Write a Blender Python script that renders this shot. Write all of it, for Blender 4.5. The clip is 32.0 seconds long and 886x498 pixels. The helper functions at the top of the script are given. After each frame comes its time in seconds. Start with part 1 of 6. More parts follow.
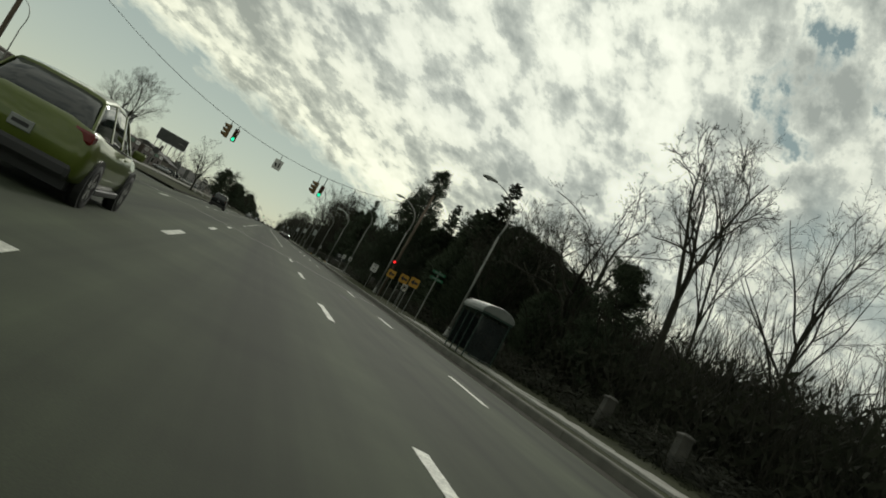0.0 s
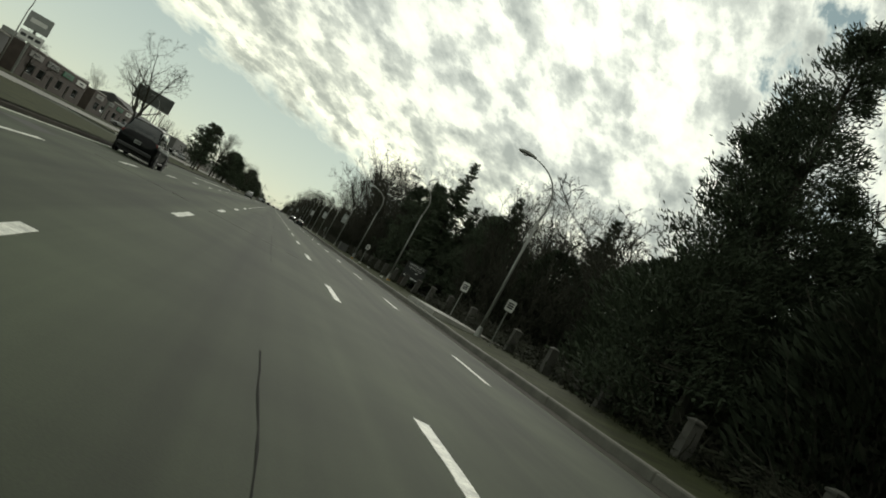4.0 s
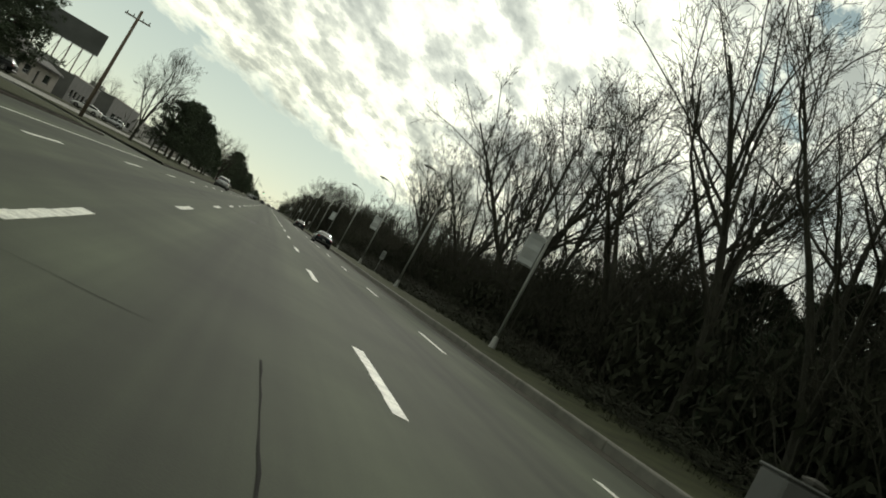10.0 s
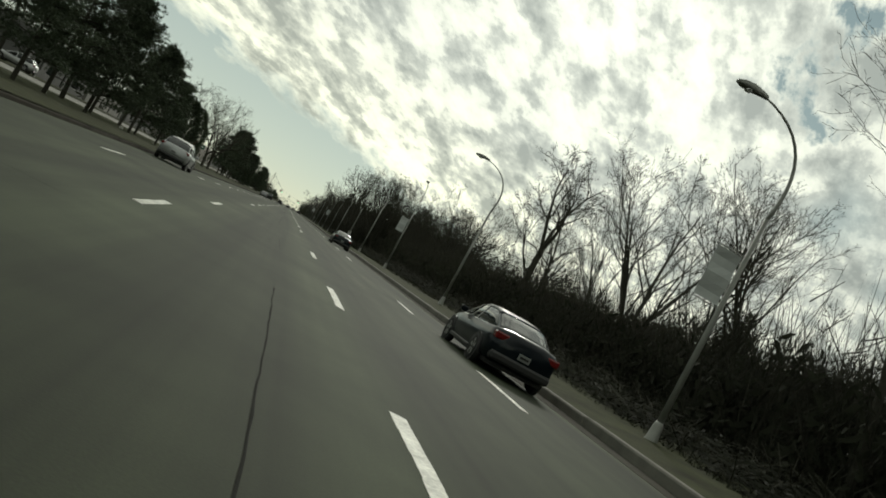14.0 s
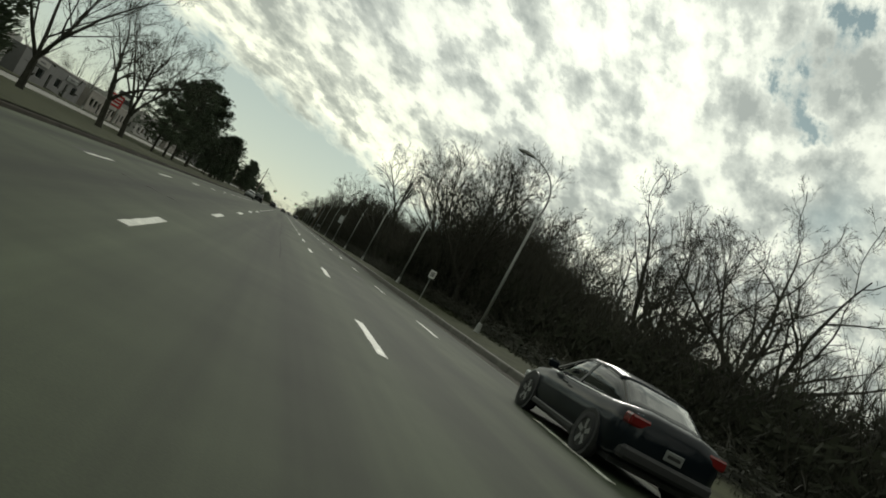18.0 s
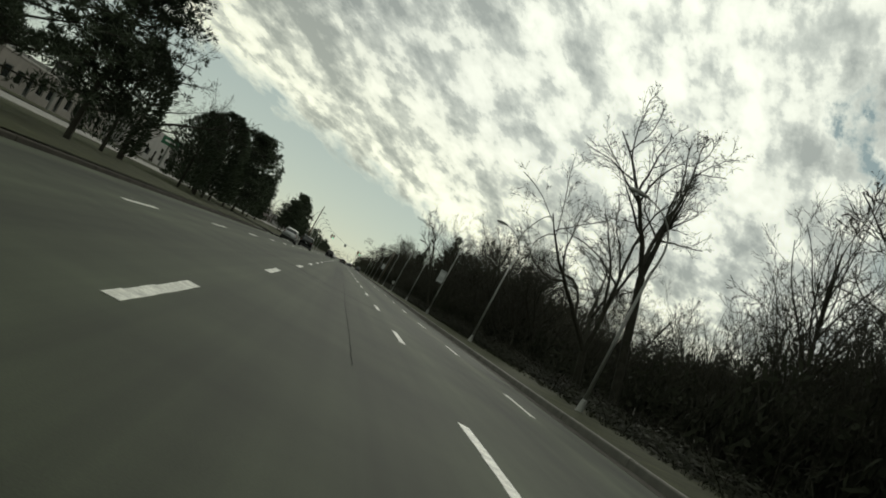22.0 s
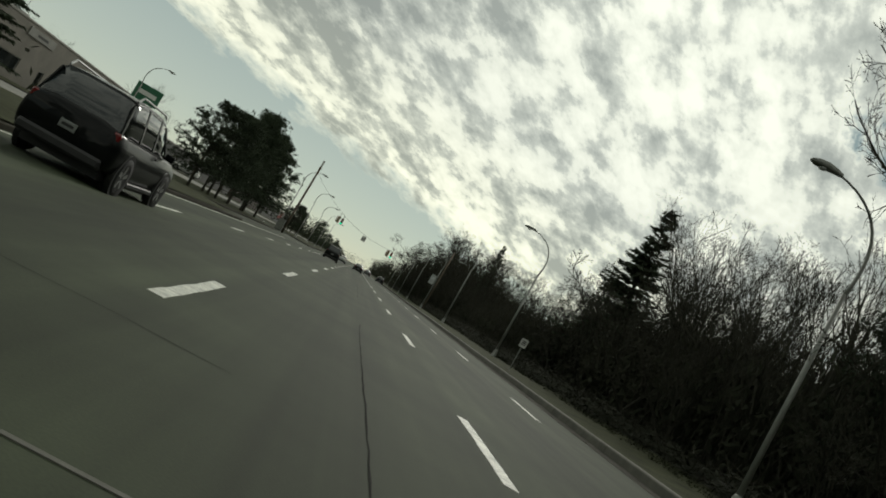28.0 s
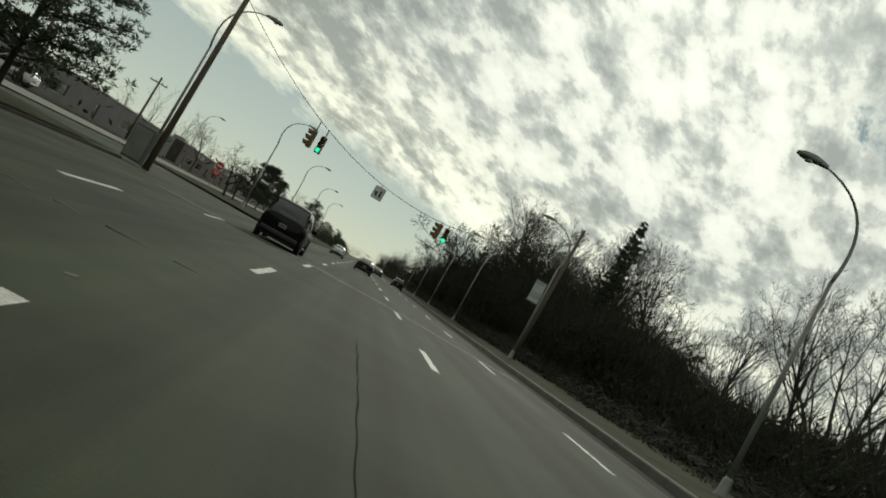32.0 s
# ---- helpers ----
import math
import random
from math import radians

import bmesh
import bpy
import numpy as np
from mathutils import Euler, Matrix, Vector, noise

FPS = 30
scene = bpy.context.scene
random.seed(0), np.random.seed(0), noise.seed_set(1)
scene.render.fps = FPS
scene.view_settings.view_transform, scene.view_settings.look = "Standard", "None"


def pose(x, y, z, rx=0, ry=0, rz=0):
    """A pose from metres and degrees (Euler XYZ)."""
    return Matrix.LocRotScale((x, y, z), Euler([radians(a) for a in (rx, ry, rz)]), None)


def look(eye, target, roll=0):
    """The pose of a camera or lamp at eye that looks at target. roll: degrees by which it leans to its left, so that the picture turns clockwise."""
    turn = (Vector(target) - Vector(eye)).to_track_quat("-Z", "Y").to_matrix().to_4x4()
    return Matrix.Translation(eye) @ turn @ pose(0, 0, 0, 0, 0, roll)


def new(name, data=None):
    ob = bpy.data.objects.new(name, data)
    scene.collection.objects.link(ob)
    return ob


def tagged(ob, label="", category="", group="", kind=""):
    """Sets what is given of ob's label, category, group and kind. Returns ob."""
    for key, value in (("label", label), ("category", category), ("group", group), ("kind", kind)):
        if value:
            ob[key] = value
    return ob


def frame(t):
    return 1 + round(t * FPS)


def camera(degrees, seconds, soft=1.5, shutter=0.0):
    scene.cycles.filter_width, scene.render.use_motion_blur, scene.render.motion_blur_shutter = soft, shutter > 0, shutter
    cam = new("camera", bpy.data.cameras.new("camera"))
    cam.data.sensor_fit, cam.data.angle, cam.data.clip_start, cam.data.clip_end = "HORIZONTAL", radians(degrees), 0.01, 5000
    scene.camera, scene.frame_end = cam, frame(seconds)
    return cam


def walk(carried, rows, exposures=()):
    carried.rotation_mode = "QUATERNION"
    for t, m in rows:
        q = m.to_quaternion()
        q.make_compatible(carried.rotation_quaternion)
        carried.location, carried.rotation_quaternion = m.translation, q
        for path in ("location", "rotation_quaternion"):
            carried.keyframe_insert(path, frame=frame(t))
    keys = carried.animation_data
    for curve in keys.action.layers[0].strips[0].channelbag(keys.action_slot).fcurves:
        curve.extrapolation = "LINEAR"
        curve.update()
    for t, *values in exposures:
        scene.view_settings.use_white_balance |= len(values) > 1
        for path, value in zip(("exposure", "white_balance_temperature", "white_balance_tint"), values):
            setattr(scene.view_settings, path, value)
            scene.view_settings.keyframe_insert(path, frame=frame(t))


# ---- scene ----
cam = camera(57.78, 32.0, soft=1.8)
EYE = 1.018
# seconds, x, y, yaw, pitch, roll of the phone that looks through the windscreen
PATH = [
    (0, -0.19, 0.00, -11.67, 4.42, 28.40), (0.5, -0.24, 8.09, -11.90, 4.26, 28.25), (1, -0.28, 16.18, -11.93, 4.24, 28.27),
    (1.5, -0.25, 24.24, -12.14, 4.20, 28.62), (2, -0.35, 32.30, -12.38, 4.03, 28.54), (2.5, -0.32, 40.34, -12.62, 3.95, 28.52),
    (3, -0.42, 48.38, -12.87, 3.46, 28.43), (3.5, -0.42, 56.39, -12.77, 3.20, 28.42), (4, -0.23, 64.40, -11.91, 3.10, 28.52),
    (4.5, -0.11, 72.38, -11.52, 3.00, 28.73), (6.5, -0.21, 103.98, -11.55, 2.57, 28.10), (7, -0.23, 111.80, -11.52, 2.85, 28.44),
    (7.5, -0.11, 119.60, -11.60, 2.81, 28.18), (8, -0.09, 127.41, -11.99, 2.62, 28.04), (8.5, -0.12, 135.23, -12.01, 2.95, 28.48),
    (9, -0.17, 143.05, -12.03, 2.81, 28.49), (9.5, -0.11, 150.88, -12.21, 2.92, 28.62), (10, -0.06, 158.71, -12.23, 3.18, 28.53),
    (10.5, -0.00, 166.55, -12.38, 3.23, 28.50), (11, -0.07, 174.40, -11.86, 3.10, 28.66), (11.5, -0.19, 182.31, -11.54, 3.20, 28.46),
    (12, -0.23, 190.33, -11.41, 3.00, 27.76), (12.5, -0.19, 198.48, -11.40, 2.68, 27.82), (13, -0.07, 206.67, -11.27, 2.67, 27.85),
    (13.5, 0.13, 214.87, -11.02, 2.73, 28.24), (14, 0.24, 223.07, -11.02, 2.60, 28.67), (14.5, 0.26, 231.26, -11.04, 2.65, 28.53),
    (16.5, -0.18, 263.76, -11.42, 2.69, 28.52), (17, -0.27, 271.82, -11.63, 2.83, 28.49), (17.5, -0.31, 279.88, -11.65, 2.93, 28.50),
    (18, -0.22, 287.94, -11.27, 2.96, 28.40), (18.2, -0.22, 291.17, -10.37, 3.65, 28.40), (18.4, -0.22, 294.39, -5.45, 5.46, 28.40),
    (18.5, -0.21, 296.00, -4.35, 6.23, 28.40), (18.6, -0.21, 297.62, -8.44, 5.74, 28.40), (18.8, -0.21, 300.84, -10.02, 5.93, 28.40), (19, -0.21, 304.07, -9.78, 4.96, 28.36), (19.5, -0.12, 312.15, -9.38, 4.39, 28.80), (19.65, -0.14, 314.58, -9.0, 4.45, 28.80), (19.85, -0.19, 317.81, -6.3, 4.5, 28.75),
    (20, -0.22, 320.24, -6.06, 4.40, 28.73), (20.5, -0.26, 328.33, -6.30, 4.30, 28.46), (21, -0.28, 336.42, -6.27, 4.13, 28.89),
    (21.5, -0.33, 344.53, -6.20, 4.18, 28.65), (22, -0.43, 352.66, -6.00, 4.10, 28.50), (22.5, -0.42, 360.81, -6.05, 4.02, 28.68),
    (23, -0.37, 368.97, -6.17, 4.09, 28.83), (23.5, -0.36, 377.16, -6.12, 4.04, 29.34), (24, -0.35, 385.36, -6.07, 4.14, 29.35),
    (24.5, -0.32, 393.58, -5.94, 4.17, 29.49), (25, -0.31, 401.82, -5.85, 4.05, 29.36), (25.5, -0.31, 410.09, -6.00, 4.12, 29.90),
    (27.5, -0.38, 443.49, -4.92, 4.18, 29.46), (28, -0.42, 451.92, -4.86, 4.04, 29.57), (28.5, -0.45, 460.36, -5.15, 3.95, 29.57),
    (29, -0.46, 468.77, -5.13, 3.80, 29.65), (29.5, -0.32, 477.16, -5.16, 3.71, 29.44), (30, -0.36, 485.52, -4.62, 3.62, 29.35),
    (30.5, -0.47, 493.85, -4.68, 3.67, 29.16), (31, -0.50, 502.12, -4.85, 3.72, 28.79), (31.5, -0.43, 510.35, -4.80, 3.70, 28.87),
    (32, -0.28, 518.52, -4.71, 3.56, 29.05),
]


def phone(x, y, yaw, pitch, roll):
    yaw, pitch = radians(yaw), radians(pitch)
    way = Vector((-math.sin(yaw) * math.cos(pitch), math.cos(yaw) * math.cos(pitch), math.sin(pitch)))
    eye = Vector((x, y, EYE))
    return look(eye, eye + way, roll)


walk(cam, [(t, phone(x, y, a, b, c)) for t, x, y, a, b, c in PATH],
     [(0.0, -0.3, 6500, 7), (1.0, -0.13, 6500, 7), (2.0, -0.1, 6500, 7), (4.0, 0.02, 6500, 7), (8.0, 0.2, 6580, 7), (11.0, 0.15, 6620, 7), (12.5, 0.02, 6560, 7), (14.0, -0.04, 6500, 7),
      (18.2, -0.06, 6450, 7.5), (19.0, -0.38, 6440, 8), (20.0, -0.24, 6440, 8), (25.0, -0.18, 6430, 8), (28.0, -0.24, 6440, 8), (32.0, -0.2, 6440, 8)])

# ---- world, sun ----
world = bpy.data.worlds.new("sky")
scene.world = world
world.use_nodes = True
wn, wl = world.node_tree.nodes, world.node_tree.links
wn.clear()


def node(tree, kind, at=None, **values):
    n = tree.nodes.new(kind)
    for key, value in values.items():
        n.inputs[key.replace("_", " ")].default_value = value
    return n


def math_node(tree, op, a, b=None, c=None, clamp=False):
    n = tree.nodes.new("ShaderNodeMath")
    n.operation, n.use_clamp = op, clamp
    for k, v in enumerate((a, b, c)):
        if v is None:
            continue
        if isinstance(v, (int, float)):
            n.inputs[k].default_value = v
        else:
            tree.links.new(v, n.inputs[k])
    return n.outputs[0]


def ramp(tree, fac, stops):
    n = tree.nodes.new("ShaderNodeValToRGB")
    e = n.color_ramp.elements
    while len(e) < len(stops):
        e.new(0.5)
    for k, (pos, col) in enumerate(stops):
        e[k].position = pos
        e[k].color = (*col, 1) if len(col) == 3 else col
    tree.links.new(fac, n.inputs[0])
    return n.outputs[0]


def mix_col(tree, fac, a, b, blend="MIX"):
    n = tree.nodes.new("ShaderNodeMix")
    n.data_type, n.blend_type = "RGBA", blend
    for sock, v in ((n.inputs[0], fac), (n.inputs[6], a), (n.inputs[7], b)):
        if isinstance(v, (int, float)):
            sock.default_value = v
        elif isinstance(v, tuple):
            sock.default_value = (*v, 1)
        else:
            tree.links.new(v, sock)
    return n.outputs[2]


SUN_AZ, SUN_EL = radians(14), radians(27)
wt = world.node_tree
sky = wn.new("ShaderNodeTexSky")
sky.sky_type, sky.sun_disc = "NISHITA", False
sky.sun_elevation, sky.sun_rotation = SUN_EL, SUN_AZ
sky.air_density, sky.dust_density, sky.ozone_density = 0.8, 0.15, 2.5
clear = wn.new("ShaderNodeBackground")
clear.inputs[1].default_value = 0.082
co = wn.new("ShaderNodeTexCoord")
sp = wn.new("ShaderNodeSeparateXYZ")
wl.new(co.outputs["Generated"], sp.inputs[0])
# thin haze pales the clear air towards the horizon
haze = ramp(wt, sp.outputs[2], [(0.0, (8.2, 8.3, 6.7)), (0.07, (7.2, 7.6, 6.3)), (0.22, (5.2, 6.1, 5.5)), (0.6, (2.8, 3.8, 3.9))])
wl.new(mix_col(wt, 0.8, mix_col(wt, 1.0, sky.outputs[0], (0.88, 1.0, 0.85), "MULTIPLY"), haze), clear.inputs[0])
up = math_node(wt, "ADD", math_node(wt, "MAXIMUM", sp.outputs[2], 0.0), 0.35)
flat = wn.new("ShaderNodeCombineXYZ")
wl.new(math_node(wt, "DIVIDE", sp.outputs[0], up), flat.inputs[0])
wl.new(math_node(wt, "DIVIDE", sp.outputs[1], up), flat.inputs[1])


def cloud_noise(scale, detail, rough, shift, turn, stretch):
    m = wn.new("ShaderNodeMapping")
    m.vector_type = "TEXTURE"
    m.inputs["Location"].default_value = shift
    m.inputs["Rotation"].default_value = (0, 0, turn)
    m.inputs["Scale"].default_value = stretch
    wl.new(flat.outputs[0], m.inputs[0])
    n = node(wt, "ShaderNodeTexNoise", Scale=scale, Detail=detail, Roughness=rough)
    n.noise_dimensions = "2D"
    n.inputs["Distortion"].default_value = 0.0
    wl.new(m.outputs[0], n.inputs["Vector"])
    return n.outputs[0]


puffs = cloud_noise(11.5, 8, 0.6, (3.1, 1.7, 0), radians(-38), (1.0, 1.75, 1))
billows = cloud_noise(27.0, 5, 0.6, (7.3, 2.2, 0), radians(-38), (1.0, 1.5, 1))
sheets = cloud_noise(2.6, 4, 0.5, (0.4, 5.2, 0), radians(-50), (1.0, 1.6, 1))
# rounded heads of the single clouds
lump = wn.new("ShaderNodeTexVoronoi")
lump.feature, lump.voronoi_dimensions = "SMOOTH_F1", "2D"
lump.inputs["Scale"].default_value = 12.0
lump.inputs["Smoothness"].default_value = 0.5
warp = wn.new("ShaderNodeVectorMath")
warp.operation = "ADD"
wl.new(flat.outputs[0], warp.inputs[0])
off = wn.new("ShaderNodeCombineXYZ")
wl.new(math_node(wt, "MULTIPLY", puffs, 0.22), off.inputs[0])
wl.new(math_node(wt, "MULTIPLY", sheets, 0.4), off.inputs[1])
wl.new(off.outputs[0], warp.inputs[1])
wl.new(warp.outputs[0], lump.inputs["Vector"])
# thickness of the deck: fine puffs riding on broad sheets
rim_at = math_node(wt, "SUBTRACT", sp.outputs[2], math_node(wt, "MULTIPLY_ADD", sp.outputs[0], -0.16, 0.098))
bank = math_node(wt, "SUBTRACT", 1.0, math_node(wt, "MULTIPLY", math_node(wt, "ABSOLUTE", math_node(wt, "SUBTRACT", rim_at, 0.115)), 11.0), clamp=True)
thick = math_node(wt, "MULTIPLY_ADD", puffs, 0.62, math_node(wt, "MULTIPLY_ADD", lump.outputs["Distance"], 0.07, math_node(wt, "MULTIPLY_ADD", billows, 0.16, -0.06)))
thick = math_node(wt, "MULTIPLY_ADD", bank, 0.07, math_node(wt, "MULTIPLY_ADD", sheets, 0.32, thick))
rim = math_node(wt, "SUBTRACT", 1.0, math_node(wt, "MULTIPLY", rim_at, 6.5), clamp=True)
# fine ripples along the deck's lower rim
thick = math_node(wt, "MULTIPLY_ADD", math_node(wt, "MULTIPLY", math_node(wt, "SUBTRACT", billows, 0.5), rim), 0.22, thick)
shade = ramp(wt, thick, [(0.43, (1.32, 1.34, 1.19)), (0.515, (1.14, 1.17, 1.04)), (0.57, (0.80, 0.84, 0.77)), (0.67, (0.50, 0.54, 0.51))])
# the glow of the sun through the deck
glow = wn.new("ShaderNodeVectorMath")
glow.operation = "DOT_PRODUCT"
wl.new(co.outputs["Generated"], glow.inputs[0])
glow.inputs[1].default_value = (math.sin(SUN_AZ) * math.cos(SUN_EL), math.cos(SUN_AZ) * math.cos(SUN_EL), math.sin(SUN_EL))
near_sun = math_node(wt, "POWER", math_node(wt, "MAXIMUM", glow.outputs["Value"], 0.0), 6.0)
lit = mix_col(wt, near_sun, (0.52, 0.53, 0.52), (1.0, 1.0, 0.97))
lit = mix_col(wt, math_node(wt, "MULTIPLY", rim, 0.75), lit, (1.18, 1.15, 1.0))
deck = wn.new("ShaderNodeBackground")
wl.new(mix_col(wt, 1.0, shade, lit, "MULTIPLY"), deck.inputs[0])
deck.inputs[1].default_value = 0.94
# the deck ends some degrees above the horizon; it has a few gaps
ragged = math_node(wt, "MULTIPLY_ADD", math_node(wt, "SUBTRACT", puffs, 0.5), 0.07, rim_at)
mask = math_node(wt, "MULTIPLY", ragged, 42.0, clamp=True)
gaps = cloud_noise(0.62, 5, 0.5, (1.3, 0.55, 0), 0.0, (1, 1, 1))
hole_dir = wn.new("ShaderNodeVectorMath")
hole_dir.operation = "DOT_PRODUCT"
wl.new(co.outputs["Generated"], hole_dir.inputs[0])
HOLE_AZ, HOLE_EL = radians(30), radians(25)
hole_dir.inputs[1].default_value = (math.sin(HOLE_AZ) * math.cos(HOLE_EL), math.cos(HOLE_AZ) * math.cos(HOLE_EL), math.sin(HOLE_EL))
blue = math_node(wt, "MULTIPLY_ADD", math_node(wt, "SUBTRACT", puffs, 0.5), -0.03, math_node(wt, "SUBTRACT", hole_dir.outputs["Value"], 0.9987))
blue = math_node(wt, "MULTIPLY", blue, 300.0, clamp=True)
holes = math_node(wt, "MULTIPLY", math_node(wt, "SUBTRACT", gaps, 0.665), 14.0, clamp=True)
mask = math_node(wt, "MULTIPLY", mask, math_node(wt, "SUBTRACT", 1.0, math_node(wt, "MAXIMUM", holes, blue)))
both = wn.new("ShaderNodeMixShader")
wl.new(mask, both.inputs[0])
wl.new(clear.outputs[0], both.inputs[1])
wl.new(deck.outputs[0], both.inputs[2])
out = wn.new("ShaderNodeOutputWorld")
wl.new(both.outputs[0], out.inputs[0])
sun = new("sun", bpy.data.lights.new("sun", "SUN"))
sun.data.energy, sun.data.angle, sun.data.color = 1.2, radians(12), (1.0, 0.96, 0.88)
sun.matrix_world = look((0, 0, 60), (-math.sin(SUN_AZ) * math.cos(SUN_EL) * 50, -math.cos(SUN_AZ) * math.cos(SUN_EL) * 50, 60 - 50 * math.sin(SUN_EL)))

# ---- materials ----
MATS = {}


def material(name, colour, rough=0.7, metal=0.0, vary=0.25, scale=3.0, bump=0.0, fine=40.0, coat=0.0, per_object=0.0, tint=None, stretch=(1, 1, 1), clear=0.0, glow=0.0, gloss=0.5):
    """A surface with grain at two scales, in metres of the world."""
    if name in MATS:
        return MATS[name]
    m = bpy.data.materials.new(name)
    m.use_nodes = True
    t = m.node_tree
    b = t.nodes["Principled BSDF"]
    geo = t.nodes.new("ShaderNodeNewGeometry")
    mp = t.nodes.new("ShaderNodeMapping")
    mp.inputs["Scale"].default_value = stretch
    t.links.new(geo.outputs["Position"], mp.inputs[0])
    big = node(t, "ShaderNodeTexNoise", Scale=scale, Detail=5.0, Roughness=0.6)
    small = node(t, "ShaderNodeTexNoise", Scale=fine, Detail=3.0, Roughness=0.6)
    t.links.new(mp.outputs[0], big.inputs["Vector"])
    t.links.new(mp.outputs[0], small.inputs["Vector"])
    fac = math_node(t, "ADD", math_node(t, "MULTIPLY", big.outputs[0], 0.65), math_node(t, "MULTIPLY", small.outputs[0], 0.35))
    if per_object:
        info = t.nodes.new("ShaderNodeObjectInfo")
        fac = math_node(t, "ADD", fac, math_node(t, "MULTIPLY_ADD", info.outputs["Random"], per_object, -per_object / 2))
    lo = tuple(c * (1 - vary) for c in colour)
    hi = tint or tuple(min(1, c * (1 + vary)) for c in colour)
    t.links.new(ramp(t, fac, [(0.32, lo), (0.68, hi)]), b.inputs["Base Color"])
    t.links.new(math_node(t, "MULTIPLY_ADD", small.outputs[0], 0.16, rough - 0.08, clamp=True), b.inputs["Roughness"])
    b.inputs["Metallic"].default_value = metal
    b.inputs["Specular IOR Level"].default_value = gloss
    b.inputs["Coat Weight"].default_value = coat
    b.inputs["Coat Roughness"].default_value = 0.06
    if clear:
        b.inputs["Transmission Weight"].default_value = clear
    if glow:
        b.inputs["Emission Color"].default_value = (*colour, 1)
        b.inputs["Emission Strength"].default_value = glow
    if bump:
        bp = t.nodes.new("ShaderNodeBump")
        bp.inputs["Strength"].default_value = min(1.0, bump * 2)
        bp.inputs["Distance"].default_value = 0.02
        t.links.new(fac, bp.inputs["Height"])
        t.links.new(bp.outputs[0], b.inputs["Normal"])
    MATS[name] = m
    return m


def asphalt_material():
    """Old concrete-grey asphalt: lane-long wear bands, patches, stone grain."""
    m = material("asphalt", (0.0365, 0.0448, 0.0258), 0.86, vary=0.42, scale=0.3, bump=0.08, fine=45.0)
    t = m.node_tree
    b = t.nodes["Principled BSDF"]
    geo = t.nodes.new("ShaderNodeNewGeometry")
    mp = t.nodes.new("ShaderNodeMapping")
    mp.inputs["Scale"].default_value = (1.0, 0.012, 1.0)
    t.links.new(geo.outputs["Position"], mp.inputs[0])
    bands = node(t, "ShaderNodeTexNoise", Scale=1.1, Detail=4.0, Roughness=0.55)
    t.links.new(mp.outputs[0], bands.inputs["Vector"])
    wave = t.nodes.new("ShaderNodeSeparateXYZ")
    t.links.new(geo.outputs["Position"], wave.inputs[0])
    # oil-darkened middle of each lane between paler wheel tracks
    lane = math_node(t, "COSINE", math_node(t, "MULTIPLY", wave.outputs[0], 2 * math.pi / 3.3))
    f = math_node(t, "MULTIPLY_ADD", lane, -0.2, math_node(t, "MULTIPLY_ADD", bands.outputs[0], 2.2, -0.13))
    base = b.inputs["Base Color"].links[0].from_socket
    n = t.nodes.new("ShaderNodeVectorMath")
    n.operation = "SCALE"
    t.links.new(base, n.inputs[0])
    t.links.new(f, n.inputs["Scale"])
    t.links.new(n.outputs[0], b.inputs["Base Color"])
    b.inputs["Specular IOR Level"].default_value = 0.22
    return m


ASPHALT = asphalt_material()
PAINT = material("road_paint", (0.56, 0.56, 0.5), 0.65, vary=0.5, scale=5, bump=0.1)
FADED = material("faded_paint", (0.24, 0.24, 0.205), 0.85, vary=0.5, scale=3, bump=0.1, fine=30)
TAR = material("crack_filler", (0.022, 0.022, 0.02), 0.95, vary=0.3)
TAR.node_tree.nodes["Principled BSDF"].inputs["Specular IOR Level"].default_value = 0.05
KERB = material("kerb_concrete", (0.125, 0.12, 0.10), 0.9, vary=0.35, scale=1.2, bump=0.2)
# darker than the kerb stones; gutter pan and median kerb
GUTTER = material("dark_gutter", (0.045, 0.042, 0.032), 0.95, vary=0.4, scale=0.8, bump=0.2)
WORN = material("worn_joint", (0.10, 0.098, 0.083), 0.9, vary=0.3, scale=3)
PATCH = material("asphalt_patch", (0.034, 0.034, 0.03), 0.95, vary=0.3, scale=2, bump=0.1)
CONCRETE = material("concrete", (0.30, 0.29, 0.26), 0.85, vary=0.28, scale=1.5, bump=0.2)
PAVING = material("old_paving", (0.19, 0.185, 0.165), 0.88, vary=0.3, scale=0.4, bump=0.1)
GRASS = material("winter_grass", (0.036, 0.040, 0.017), 0.95, vary=0.55, scale=0.9, bump=0.6, fine=25)
LITTER = material("leaf_litter", (0.022, 0.023, 0.015), 0.95, vary=0.45, scale=0.8, bump=0.6, fine=20)
BARK = material("bark", (0.040, 0.039, 0.030), 0.9, vary=0.35, scale=4, bump=0.5, per_object=0.25)
TWIG = material("twigs", (0.041, 0.040, 0.030), 0.9, vary=0.3, scale=2, per_object=0.25)
NEEDLE = material("needles", (0.052, 0.066, 0.042), 0.8, vary=0.45, scale=1.2, per_object=0.3)
LEAF = material("dead_leaves", (0.023, 0.025, 0.016), 0.9, vary=0.45, scale=0.9, per_object=0.3)
for m in (GRASS, LITTER, BARK, TWIG, NEEDLE, LEAF, GUTTER):
    m.node_tree.nodes["Principled BSDF"].inputs["Specular IOR Level"].default_value = 0.1
STEEL = material("galvanised_steel", (0.22, 0.225, 0.205), 0.5, 0.35, vary=0.18, scale=2, bump=0.05)
TIMBER = material("weathered_timber", (0.12, 0.095, 0.07), 0.9, vary=0.35, scale=2, bump=0.4, stretch=(6, 6, 0.6))
BLACK = material("black_plastic", (0.018, 0.018, 0.018), 0.5, vary=0.2)
